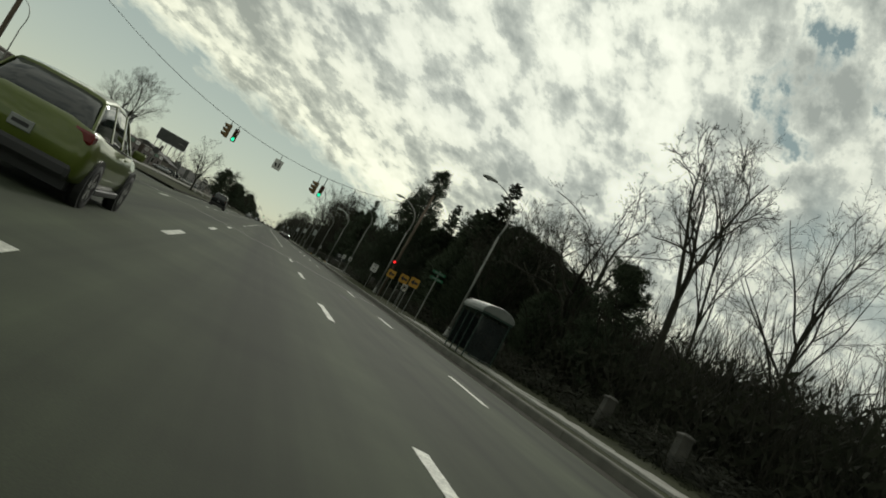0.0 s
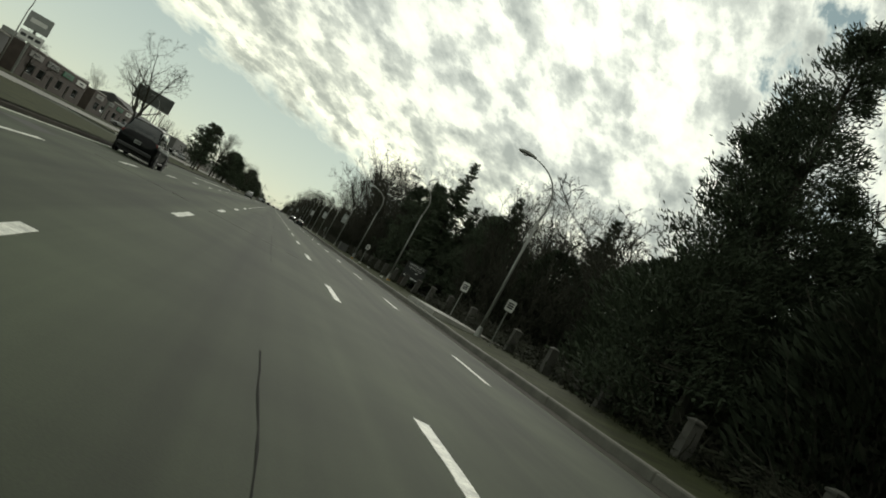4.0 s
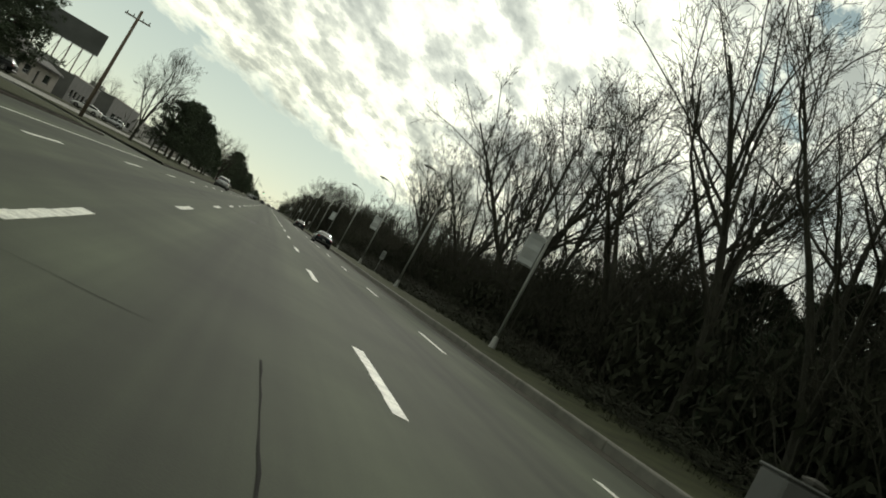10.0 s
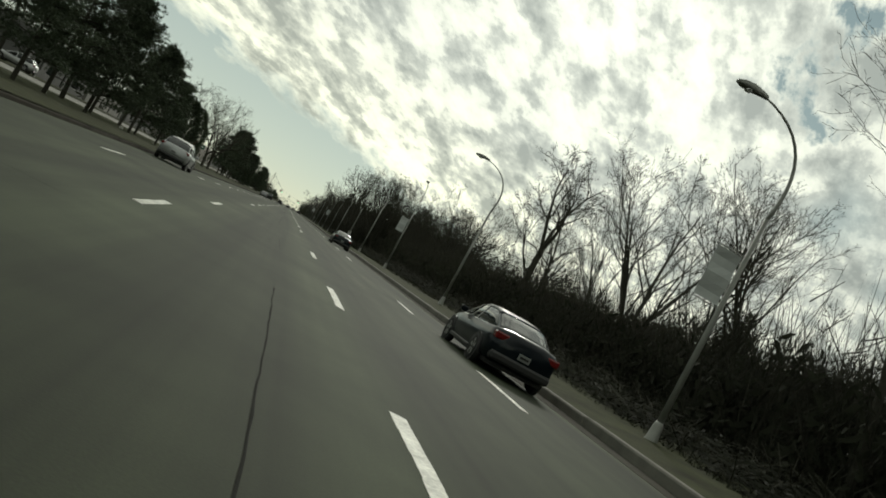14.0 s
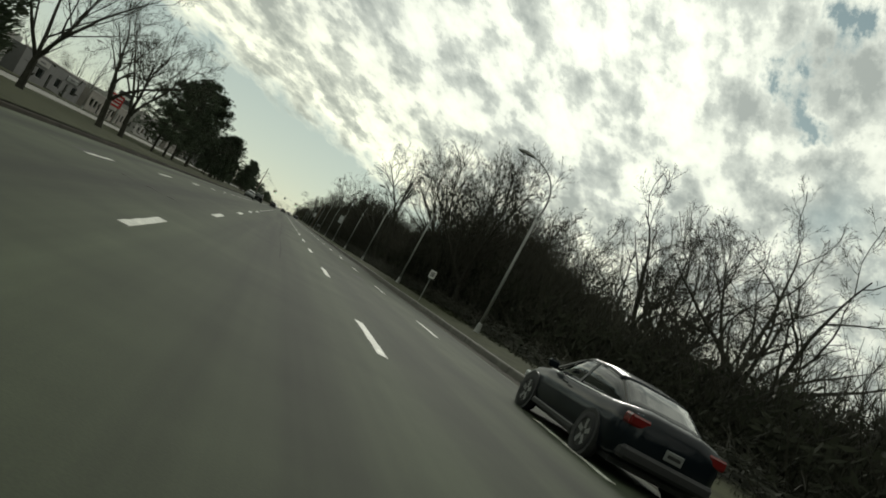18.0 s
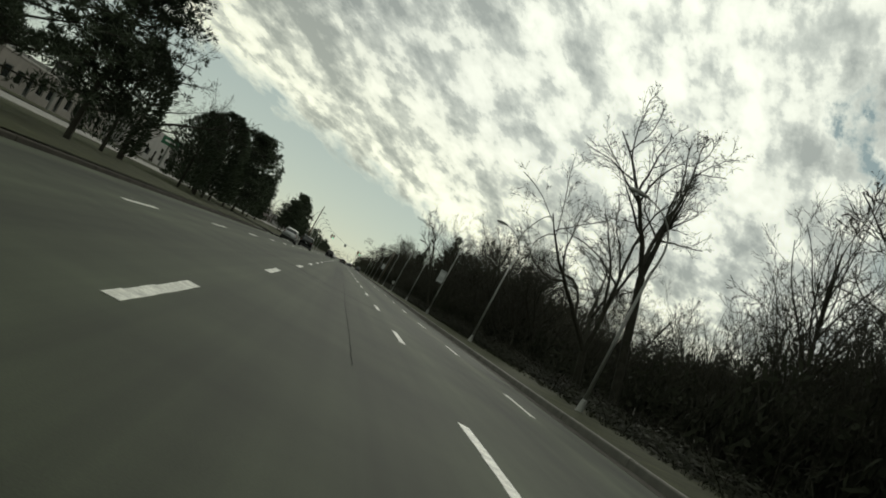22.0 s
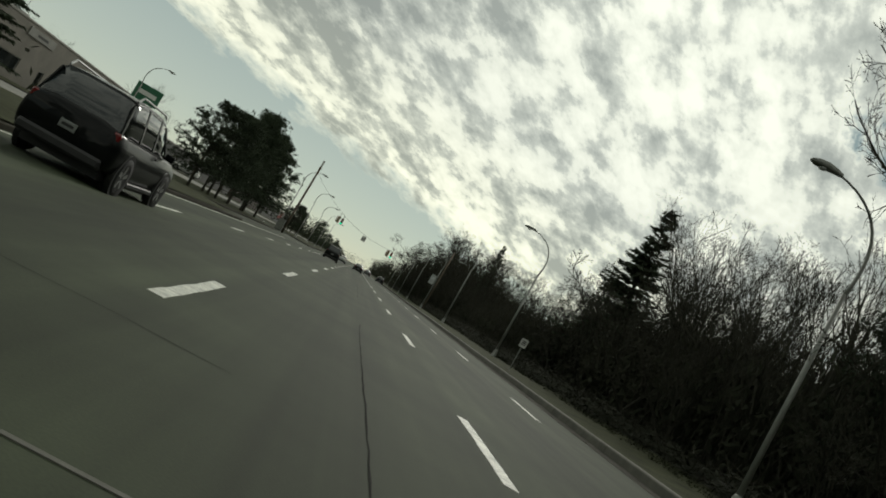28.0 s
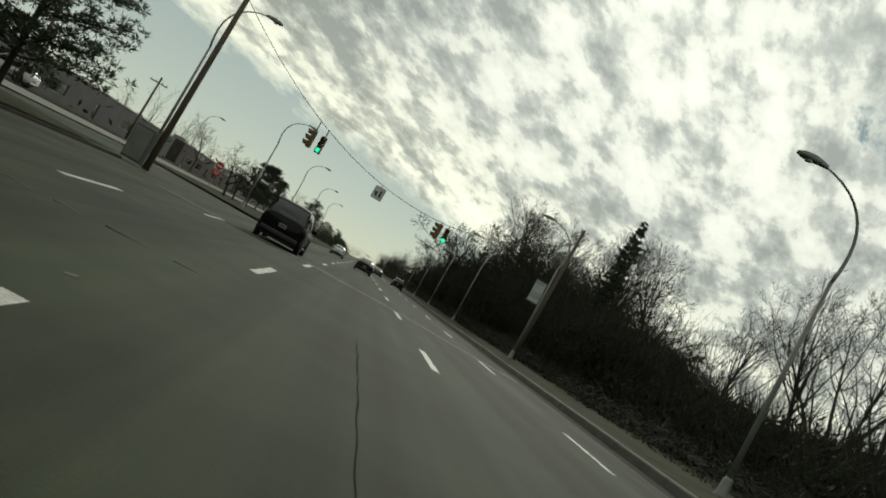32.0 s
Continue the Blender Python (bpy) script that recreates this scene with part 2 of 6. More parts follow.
RUBBER = material("tyre_rubber", (0.016, 0.016, 0.016), 0.85, vary=0.3)
ALLOY = material("alloy", (0.45, 0.45, 0.45), 0.3, 0.9, vary=0.1)
CHROME = material("chrome", (0.7, 0.7, 0.7), 0.12, 1.0, vary=0.05)
GLASS = material("dark_glass", (0.02, 0.024, 0.024), 0.05, vary=0.1, coat=0.6)
RED_LAMP = material("red_lamp", (0.13, 0.008, 0.008), 0.2, vary=0.1, coat=0.5)
CLEAR_LAMP = material("clear_lamp", (0.55, 0.55, 0.55), 0.1, vary=0.1, coat=0.6)
WHITE = material("white_sheeting", (0.6, 0.6, 0.57), 0.5, vary=0.12)
YELLOW = material("yellow_sheeting", (0.45, 0.24, 0.025), 0.6, vary=0.12)
GREEN_SIGN = material("green_sheeting", (0.012, 0.11, 0.05), 0.5, vary=0.12)
RED_SIGN = material("red_sheeting", (0.40, 0.02, 0.02), 0.5, vary=0.15)
SIGN_BACK = material("bare_aluminium", (0.24, 0.25, 0.24), 0.45, 0.6, vary=0.15)
SIGNAL = material("signal_yellow", (0.17, 0.105, 0.04), 0.5, vary=0.25)
GREEN_LIGHT = material("green_light", (0.02, 0.85, 0.42), 0.3, vary=0.05, glow=1.6)
RED_LIGHT = material("red_light", (0.9, 0.02, 0.02), 0.3, vary=0.05, glow=2.0)
BRICK = material("brick", (0.062, 0.048, 0.039), 0.9, vary=0.35, scale=1.2, bump=0.3)
STUCCO = material("stucco", (0.20, 0.185, 0.16), 0.9, vary=0.2, scale=0.6, bump=0.2)
PALE = material("pale_render", (0.26, 0.255, 0.235), 0.85, vary=0.16, scale=0.5, bump=0.15)
GREY_WALL = material("grey_block", (0.11, 0.11, 0.105), 0.9, vary=0.2, scale=0.6, bump=0.2)
ROOF = material("roofing", (0.06, 0.058, 0.055), 0.9, vary=0.3, scale=1, bump=0.3)
SHELTER = material("shelter_green", (0.012, 0.035, 0.025), 0.4, vary=0.2)
SHELTER_ROOF = material("shelter_roof", (0.14, 0.15, 0.14), 0.5, vary=0.2)
STONE = material("gate_stone", (0.07, 0.067, 0.057), 0.9, vary=0.35, scale=2.5, bump=0.5)


def paint(name, colour, metal=0.3, coat=0.85, gloss=0.3):
    return material(name, colour, 0.35, metal, vary=0.08, scale=2, coat=coat, fine=200, gloss=gloss)


# ---- building blocks ----
def mesh_of(name, verts, faces, mats, slots=None, smooth=False):
    me = bpy.data.meshes.new(name)
    me.from_pydata([tuple(v) for v in verts], [], faces)
    for mt in mats:
        me.materials.append(mt)
    if slots is not None:
        me.polygons.foreach_set("material_index", slots)
    if smooth:
        me.polygons.foreach_set("use_smooth", [True] * len(me.polygons))
    me.update()
    return me


class Build:
    """Collects verts and faces of one mesh."""

    def __init__(self):
        self.v, self.f = [], []

    def add(self, verts, faces):
        n = len(self.v)
        self.v += [tuple(p) for p in verts]
        self.f += [tuple(i + n for i in q) for q in faces]
        return self

    def box(self, x0, x1, y0, y1, z0, z1, bevel=0.0):
        b = min(bevel, (x1 - x0) / 2.2, (y1 - y0) / 2.2, (z1 - z0) / 2.2)
        if b <= 0:
            v = [(x, y, z) for z in (z0, z1) for x, y in ((x0, y0), (x1, y0), (x1, y1), (x0, y1))]
            return self.add(v, [(3, 2, 1, 0), (4, 5, 6, 7), (0, 1, 5, 4), (1, 2, 6, 5), (2, 3, 7, 6), (3, 0, 4, 7)])

        def ring(i, z):
            return [(x0 + i, y0 + b, z), (x0 + i + (b - i), y0 + i, z), (x1 - b, y0 + i, z), (x1 - i, y0 + b, z), (x1 - i, y1 - b, z), (x1 - b, y1 - i, z), (x0 + b, y1 - i, z), (x0 + i, y1 - b, z)]
        return self.rings([ring(b * 0.7, z0), ring(0, z0 + b), ring(0, z1 - b), ring(b * 0.7, z1)], caps=True)

    def rings(self, rings, caps=False, closed=True):
        n = len(rings[0])
        v = [p for r in rings for p in r]
        f = []
        for k in range(len(rings) - 1):
            for i in range(n if closed else n - 1):
                j = (i + 1) % n
                f.append((k * n + i, k * n + j, (k + 1) * n + j, (k + 1) * n + i))
        if caps:
            f.append(tuple(range(n - 1, -1, -1)))
            f.append(tuple(range((len(rings) - 1) * n, len(rings) * n)))
        return self.add(v, f)

    def tube(self, points, radii, sides=8, caps=True):
        pts = [Vector(p) for p in points]
        rings = []
        side = None
        for k, p in enumerate(pts):
            d = (pts[min(k + 1, len(pts) - 1)] - pts[max(k - 1, 0)]).normalized()
            if side is None:
                side = d.orthogonal().normalized()
            side = (side - d * side.dot(d)).normalized()
            up_ = d.cross(side)
            r = radii[k] if hasattr(radii, "__len__") else radii
            rings.append([p + (side * math.cos(a) + up_ * math.sin(a)) * r for a in (2 * math.pi * i / sides for i in range(sides))])
        return self.rings(rings, caps)

    def lathe(self, profile, sides=16, axis="z", at=(0, 0, 0), caps=True):
        rings = []
        for r, h in profile:
            ring = []
            for i in range(sides):
                a = 2 * math.pi * i / sides
                c, s = r * math.cos(a), r * math.sin(a)
                p = {"z": (c, s, h), "x": (h, c, s), "y": (s, h, c)}[axis]
                ring.append((p[0] + at[0], p[1] + at[1], p[2] + at[2]))
            rings.append(ring)
        return self.rings(rings, caps=caps)


def part(name, b, mat, parent=None, label="", smooth=False, at=None):
    """Links a Build as one mesh object, under a thing or a part."""
    ob = new(name, mesh_of(name, b.v, b.f, [mat], smooth=smooth))
    if parent is not None:
        ob.parent = parent
    if at is not None:
        ob.matrix_basis = at
    if label:
        ob["label"] = label
    return ob


def thing(name, label, category, at=None, group="", kind=""):
    ob = new(name)
    ob.empty_display_size = 0.2
    if at is not None:
        ob.matrix_basis = at
    return tagged(ob, label, category, group, kind)


def shared(name, me, parent, at=None):
    ob = new(name, me)
    ob.parent = parent
    if at is not None:
        ob.matrix_basis = at
    return ob

# ---- ground, road, kerbs, verges ----
Y0, Y1 = -60.0, 1250.0
LINES = {"R": 1.714, "S": 5.22, "L": -1.714, "T": -5.17}
EDGE_R, EDGE_L = 8.25, -8.2


def crown(x):
    """The road falls gently from its middle lane to both gutters."""
    return -0.025 * max(0.0, abs(x) - 1.7)


def strip(name, x0, x1, y0, y1, z, mat, steps=1, depth=0.0):
    b = Build()
    ys = [y0 + (y1 - y0) * k / steps for k in range(steps + 1)]
    b.box(x0, x1, y0, y1, z - depth, z) if depth else b.add([p for y in ys for p in ((x0, y, z), (x1, y, z))], [(2 * k, 2 * k + 1, 2 * k + 3, 2 * k + 2) for k in range(steps)])
    return part(name, b, mat)


ground = strip("ground", -3000, 3000, -1500, 4500, -0.4, LITTER)
tagged(ground, "flat brown winter ground reaching the horizon", "ground", kind="structure")
rd = Build()
xs = (-20.0, EDGE_L, -5.2, -1.7, 1.7, 5.2, EDGE_R)
ys = [Y0 + (Y1 + 400 - Y0) * k / 60 for k in range(61)]
rd.rings([[(x, y, crown(x) if x >= EDGE_L else -0.05) for x in xs] for y in ys], False, False)
road = part("road", rd, ASPHALT)
tagged(road, "worn grey five-lane asphalt carriageway with white lane dashes", "road", kind="structure")
far_road = strip("road_opposite", -28.0, -19.9, Y0, Y1, 0.02, PAVING, 60)
tagged(far_road, "pale concrete opposite carriageway beyond the grass median", "road", kind="structure")


def uneven(name, x0, x1, y0, y1, z, mat, label, seed, nx=6, dy=4.0, amp=0.05, lift=None):
    """A verge of soil and turf with small humps and a real edge."""
    rng = random.Random(seed)
    ny = max(2, int((y1 - y0) / dy))
    v, f = [], []
    for j in range(ny + 1):
        for i in range(nx + 1):
            x, y = x0 + (x1 - x0) * i / nx, y0 + (y1 - y0) * j / ny
            h = z + (lift(x, y) if lift else 0) + (amp * (noise.noise(Vector((x * 0.35, y * 0.2, seed))) + rng.uniform(-0.3, 0.3)) if 0 < i < nx else 0)
            v.append((x, y, h))
    for j in range(ny):
        for i in range(nx):
            a = j * (nx + 1) + i
            f.append((a, a + 1, a + nx + 2, a + nx + 1))
    ob = new(name, mesh_of(name, v, f, [mat], smooth=True))
    return tagged(ob, label, "verge", kind="structure")


uneven("verge_right", EDGE_R + 0.30, 13.2, Y0, Y1, 0.07, GRASS, "strip of yellowed winter grass between the kerb and the woods", 3, lift=lambda x, y: 0.066 * (x - EDGE_R - 0.3))
uneven("woodland_floor", 13.2, 60, Y0, Y1, 0.385, LITTER, "brown leaf litter under the bare roadside woods", 4, nx=10, dy=8, amp=0.15, lift=lambda x, y: 0.015 * (x - 13.2))
# the median is broken by turning places
MEDIANS = [(-60, 47), (70, 126), (141, 213), (222, 434), (442, 505), (505, 553), (579, 1250)]
TURN = [(141, 213), (505, 553)]
for a, b_ in MEDIANS:
    e = EDGE_L - 2.8 if (a, b_) in TURN else EDGE_L
    uneven("median", e - 0.16, -19.7, a, b_, 0.02, GRASS, "flat grass median with yellow-brown winter turf", int(a) + 70)
    kb = Build()
    for y in np.arange(a, b_ - 0.1, 6.0):
        y2 = min(y + 5.985, b_)
        kb.box(e - 0.18, e, y, y2, -0.25, -0.02, 0.03)
    tagged(part("kerb_median", kb, GUTTER), "low dark concrete kerb along the median", "kerb", kind="structure")
    kb = Build()
    kb.box(-19.9, -19.7, a, b_, -0.05, 0.07, 0.03)
    tagged(part("kerb_opposite", kb, CONCRETE), "pale concrete kerb of the opposite carriageway", "kerb", kind="structure")
kerb = thing("kerb_right", "weathered grey concrete kerb with a gutter pan", "kerb", kind="structure")
kb = Build()
kb.box(-0.02, 0.30, 0, 5.98, -0.25, 0.08, 0.035)
stone_me = mesh_of("kerb_stone", kb.v, kb.f, [KERB])
for k in range(110):
    shared("kerb_stone", stone_me, kerb, pose(EDGE_R, Y0 + 60 + k * 6.0, random.uniform(-0.012, 0.012)))
kb = Build()
kb.box(EDGE_R, EDGE_R + 0.3, Y0, 0, -0.25, 0.06, 0.03).box(EDGE_R, EDGE_R + 0.3, 660, Y1, -0.25, 0.06, 0.03)
part("kerb_run", kb, KERB, kerb)
kb = Build()
for y in np.arange(Y0, 660, 6.0):
    kb.rings([[(EDGE_R - 0.72, yy, crown(EDGE_R - 0.72) + 0.006), (EDGE_R - 0.01, yy, crown(EDGE_R) + 0.012), (EDGE_R - 0.01, yy, -0.3), (EDGE_R - 0.72, yy, -0.3)] for yy in (y, y + 5.97)], True)
part("gutter", kb, GUTTER, kerb)
strip("far_bank", -60, -28.2, Y0, Y1, 0.10, GRASS, 30)
tagged(bpy.data.objects["far_bank"], "grass and paving in front of the roadside shops", "ground", kind="structure")
walkway = thing("sidewalk", "cracked pale concrete footpath beside the kerb", "sidewalk", kind="structure")
kb = Build()
kb.box(0, 1.5, 0, 1.48, -0.1, 0.04, 0.012)
slab_me = mesh_of("slab", kb.v, kb.f, [CONCRETE])
for k in range(22):
    shared("slab", slab_me, walkway, pose(9.0, 14 + 1.5 * k, 0.135 + random.uniform(-0.01, 0.01), random.uniform(-0.4, 0.4), random.uniform(-0.4, 0.4)))
drive = strip("driveway", EDGE_R + 0.3, 16, 101, 108, 0.34, CONCRETE, 1, 0.3)
tagged(drive, "pale concrete driveway apron crossing the verge", "driveway", kind="structure")

# lane dashes, ten feet of paint in every forty
PHASES = [(-40, 43, 3.05), (66, 104, 6.9), (104, 232, 6.6), (232, 262, 4.1), (262, 436, 5.2), (436, 900, 7.75)]
db = Build()
for k in range(6):
    x = (k * 0.618 % 1 - 0.5) * 0.02
    y = k * 0.54
    db.box(-0.075 + x, 0.075 + x * 0.5, y, min(y + 0.54, 3.2), 0.001, 0.007)
dash_me = mesh_of("lane_dash", db.v, db.f, [PAINT])
for a, b_, ph in PHASES:
    k0 = math.ceil((a - ph) / 12.19)
    for k in range(k0, int((b_ - ph) / 12.19) + 1):
        y = ph + k * 12.19
        if y > 640 or y + 3 > b_ or y < a:
            continue
        for x in LINES.values():
            shared("lane_dash", dash_me, road, pose(x + random.uniform(-0.02, 0.02), y + random.uniform(-0.08, 0.08), crown(x), 0, 1.4 * (x > 3) - 1.4 * (x < -3), random.uniform(-0.3, 0.3)))
fb = Build()
for k in range(53, 95):
    for x in LINES.values():
        fb.box(x - 0.075, x + 0.075, 7.75 + k * 12.19, 10.9 + k * 12.19, crown(x) + 0.001, crown(x) + 0.009)
tagged(part("far_dashes", fb, PAINT, road), kind="stuff")
# stop lines and worn crossings at the two signals
for y, w in ((43.7, 0.4), (548.0, 0.4)):
    sb = Build()
    sb.rings([[(x, yy, crown(x) + 0.006) for x in (-8.0, -1.7, 1.7, 7.0)] for yy in (y, y + w)], False, False)
    part("stop_line", sb, FADED, road)
for y in (46.3, 48.5, 59.9, 64.0, 550.5):
    sb = Build()
    for k in range(14):
        if random.random() < (0.85 if y in (46.3, 59.9) else 0.4):
            x, w = -7.9 + k * 1.06, random.uniform(0.6, 1.05)
            sb.add([(x, y, crown(x) + 0.005), (x + w, y, crown(x + w) + 0.005), (x + w, y + 0.13, crown(x + w) + 0.005), (x, y + 0.13, crown(x) + 0.005)], [(0, 1, 2, 3)])
    part("crossing_line", sb, FADED, road)
eb = Build()
for a, b_ in ((78, 124), (145, 212), (446, 535)):
    eb.box(-7.95, -7.83, a, b_, -0.2, crown(7.83) + 0.003)
part("edge_line", eb, PAINT, road)


def crack(points, width, seed):
    """A sealed or open crack: a wavering dark ribbon."""
    rng = random.Random(seed)
    b = Build()
    last = None
    for (xa, ya), (xb, yb) in zip(points, points[1:]):
        n = max(2, int(math.hypot(xb - xa, yb - ya) / 0.35))
        for k in range(n):
            f = k / n
            dx, dy = xb - xa, yb - ya
            l_ = math.hypot(dx, dy)
            o = rng.gauss(0, width * 0.35)
            x, y = xa + dx * f - dy / l_ * o, ya + dy * f + dx / l_ * o
            w = width * rng.uniform(0.4, 1.3)
            p = [(x - dy / l_ * w / 2, y + dx / l_ * w / 2, crown(x) + 0.004), (x + dy / l_ * w / 2, y - dx / l_ * w / 2, crown(x) + 0.004)]
            if last:
                b.add(last + p, [(0, 1, 3, 2)])
            last = p
    return part("crack", b, TAR, road)


rng = random.Random(5)
for a, b_ in ((46, 76), (81, 97), (107, 122), (126, 146), (150, 169), (204, 236), (243, 252), (266, 296), (307, 360), (362, 397), (403, 438), (449, 470), (480, 507), (510, 532)):
    crack([(float(np.interp(y, (100, 128, 150, 200, 240, 266), (0.25, 0.52, 0.4, 0.5, 0.6, 0.25))) + rng.gauss(0, 0.015), y) for y in np.arange(a, b_, 5.0)], 0.017, int(a))
for k, y in enumerate(np.arange(50, 570, 17.0)):
    y += rng.uniform(-7, 7)
    x0 = rng.uniform(-8, -1)
    crack([(x0, y + rng.uniform(-0.2, 0.2)), (x0 + rng.uniform(1, 4), y + rng.uniform(-0.5, 0.5))], 0.018, 900 + k)
# pale joints across the lanes
for k, y in enumerate(np.arange(88.6, 560, 36.6)):
    jb = Build()
    x = rng.uniform(-7.5, -2)
    for i in range(rng.randint(3, 9)):
        w = rng.uniform(0.25, 0.8)
        jb.box(x, x + w, y + rng.uniform(-0.02, 0.02), y + rng.uniform(0.025, 0.035), crown(x + w / 2) - 0.01, crown(x + w / 2) + 0.006)
        x += w + rng.uniform(0.05, 0.4)
    part("worn_joint", jb, WORN, road)
for k in range(9):
    pb = Build()
    x, y = rng.uniform(-7.5, 6.5), rng.uniform(20, 560)
    w, l_ = rng.uniform(0.4, 1.1), rng.uniform(0.8, 3.0)
    pb.add([(x, y, crown(x) + 0.004), (x + w, y + rng.uniform(-0.2, 0.2), crown(x + w) + 0.004), (x + w * 0.9, y + l_, crown(x + w * 0.9) + 0.004), (x + w * 0.1, y + l_, crown(x + w * 0.1) + 0.004)], [(0, 1, 2, 3)])
    part("tar_patch", pb, PATCH, road)

# scuffs and chipped scraps of old paint
for k in range(40):
    x, y = rng.choice((-5.2, -1.7, 0.2, 1.7, 5.2)) + rng.gauss(0, 0.45), rng.uniform(60, 545)
    pts = []
    for i in range(7):
        a = 2 * math.pi * i / 7
        r = rng.uniform(0.02, 0.075)
        pts.append((x + r * math.cos(a), y + r * 2 * math.sin(a)))
    part("scuff", Build().add([(px_, py_, crown(px_) + 0.0045) for px_, py_ in pts], [tuple(range(7))]), WORN if k % 3 else TAR, road)


# ---- trees ----
def grow(rng, height, spread, trunk_r, limbs, start, lean=0.0, fork=0, levels=4, up=0.3, twiggy=4, gnarl=1.0, bole=(0.14, 0.24)):
    """Segments of a bare tree, level by level: (p0, p1, r0, r1, level)."""
    segs = []

    def shoot(p, d, length, r, level):
        n = (9, 7, 4, 3, 2)[level]
        step = length / n
        kids = (limbs, rng.randint(6, 8), rng.randint(4, 6), rng.randint(2, twiggy), 0)[level]
        first = (start, 0.2, 0.15, 0.15, 0)[level]
        wob = (0.055, 0.10, 0.13, 0.15, 0.15)[level] * gnarl
        drift = Vector((rng.gauss(0, 1), rng.gauss(0, 1), rng.gauss(0, 0.5))) * wob * 0.6
        spots = sorted(rng.uniform(first, 0.98) for _ in range(kids))
        turn = rng.uniform(0, 6.28)
        for k in range(n):
            lift = up * (0.16, 0.20, 0.14, 0.10, 0.04)[level] if level or fork else 0.04
            d = (d + drift + Vector((rng.gauss(0, wob), rng.gauss(0, wob), rng.gauss(0, wob * 0.7) + lift))).normalized()
            q = p + d * step
            ra, rb = r * (1 - 0.82 * k / n), r * (1 - 0.82 * (k + 1) / n)
            segs.append((p, q, ra, rb, level))
            for s in spots:
                if k / n <= s < (k + 1) / n and level < levels:
                    f = s * n - k
                    turn += 2.4 + rng.gauss(0, 0.5)
                    side = d.orthogonal().normalized()
                    side = (side * math.cos(turn) + d.cross(side) * math.sin(turn)).normalized()
                    ang = rng.uniform(0.55, 1.0) * ((0.95, 0.85, 0.8, 0.75)[level] if level else spread)
                    nd = (d * math.cos(ang) + side * math.sin(ang)).normalized()
                    share = (0.66 - 0.3 * s) if level == 0 else rng.uniform(0.36, 0.58) * (1.12 - 0.5 * s)
                    shoot(p + (q - p) * f, nd, length * share, max(0.010, (ra + (rb - ra) * f) * rng.uniform(0.5, 0.78)), level + 1)
            p = q

    if fork:
        p = Vector((0, 0, -0.3))
        q = Vector((rng.gauss(0, 0.2), rng.gauss(0, 0.2), height * rng.uniform(*bole)))
        segs.append((p, (p + q) / 2, trunk_r * 1.2, trunk_r, 0))
        segs.append(((p + q) / 2, q, trunk_r, trunk_r * 0.9, 0))
        a0 = rng.uniform(0, 6.3)
        for k in range(fork):
            a = a0 + k * 2 * math.pi / fork + rng.uniform(-0.4, 0.4)
            t_ = rng.uniform(0.35, 0.65) * spread
            shoot(q, Vector((math.cos(a) * math.sin(t_), math.sin(a) * math.sin(t_), math.cos(t_))), height * (1.0 - bole[0]) * rng.uniform(0.77, 1.02), trunk_r * 0.66, 0)
    else:
        shoot(Vector((0, 0, -0.3)), Vector((lean, lean * 0.5, 1)).normalized(), height, trunk_r, 0)
    return segs


def seg_mesh(name, segs, mat, thick=1.0, floor=0.0, fine=4):
    v, f = [], []
    for p, q, ra, rb, lv in segs:
        n = (7, 5, 3, 3, 3)[lv]
        d = q - p
        side = d.orthogonal().normalized()
        other = d.normalized().cross(side)
        k = len(v)
        ra, rb = max(ra * thick, floor), max(rb * thick, floor * 0.8)
        if lv >= fine:
            a = (p.x * 37.0 + p.z * 91.0) % 3.14
            s = side * math.cos(a) + other * math.sin(a)
            v += [p - s * ra, p + s * ra, q + s * rb, q - s * rb]
            f.append((k, k + 1, k + 2, k + 3))
            continue
        for c, r in ((p, ra), (q, rb)):
            for i in range(n):
                a = 2 * math.pi * i / n
                v.append(c + (side * math.cos(a) + other * math.sin(a)) * r)
        for i in range(n):
            j = (i + 1) % n
            f.append((k + i, k + j, k + n + j, k + n + i))
    return mesh_of(name, v, f, [mat])


def bare_tree(seed, floor=0.0105, fine=4, **kw):
    rng_ = random.Random(seed)
    segs = grow(rng_, **kw)
    return seg_mesh("trunk", [s for s in segs if s[4] < 2], BARK, floor=0.03), seg_mesh("crown", [s for s in segs if s[4] >= 2], TWIG, 0.8, floor, fine)


def spray(b, p, d, length, width, rng_, droop=0.0, slivers=2):
    """A ragged spray of needles: one or two crossed slivers."""
    side = d.orthogonal().normalized()
    a = rng_.uniform(0, 3.14)
    o = d.cross(side)
    for k in range(slivers):
        s = (side * math.cos(a + k * 1.5) + o * math.sin(a + k * 1.5)) * width
        tip = p + d * length - Vector((0, 0, droop * length))
        m = p + d * length * 0.45
        b.add([p, m + s, tip, m - s * 0.8], [(0, 1, 2, 3)])


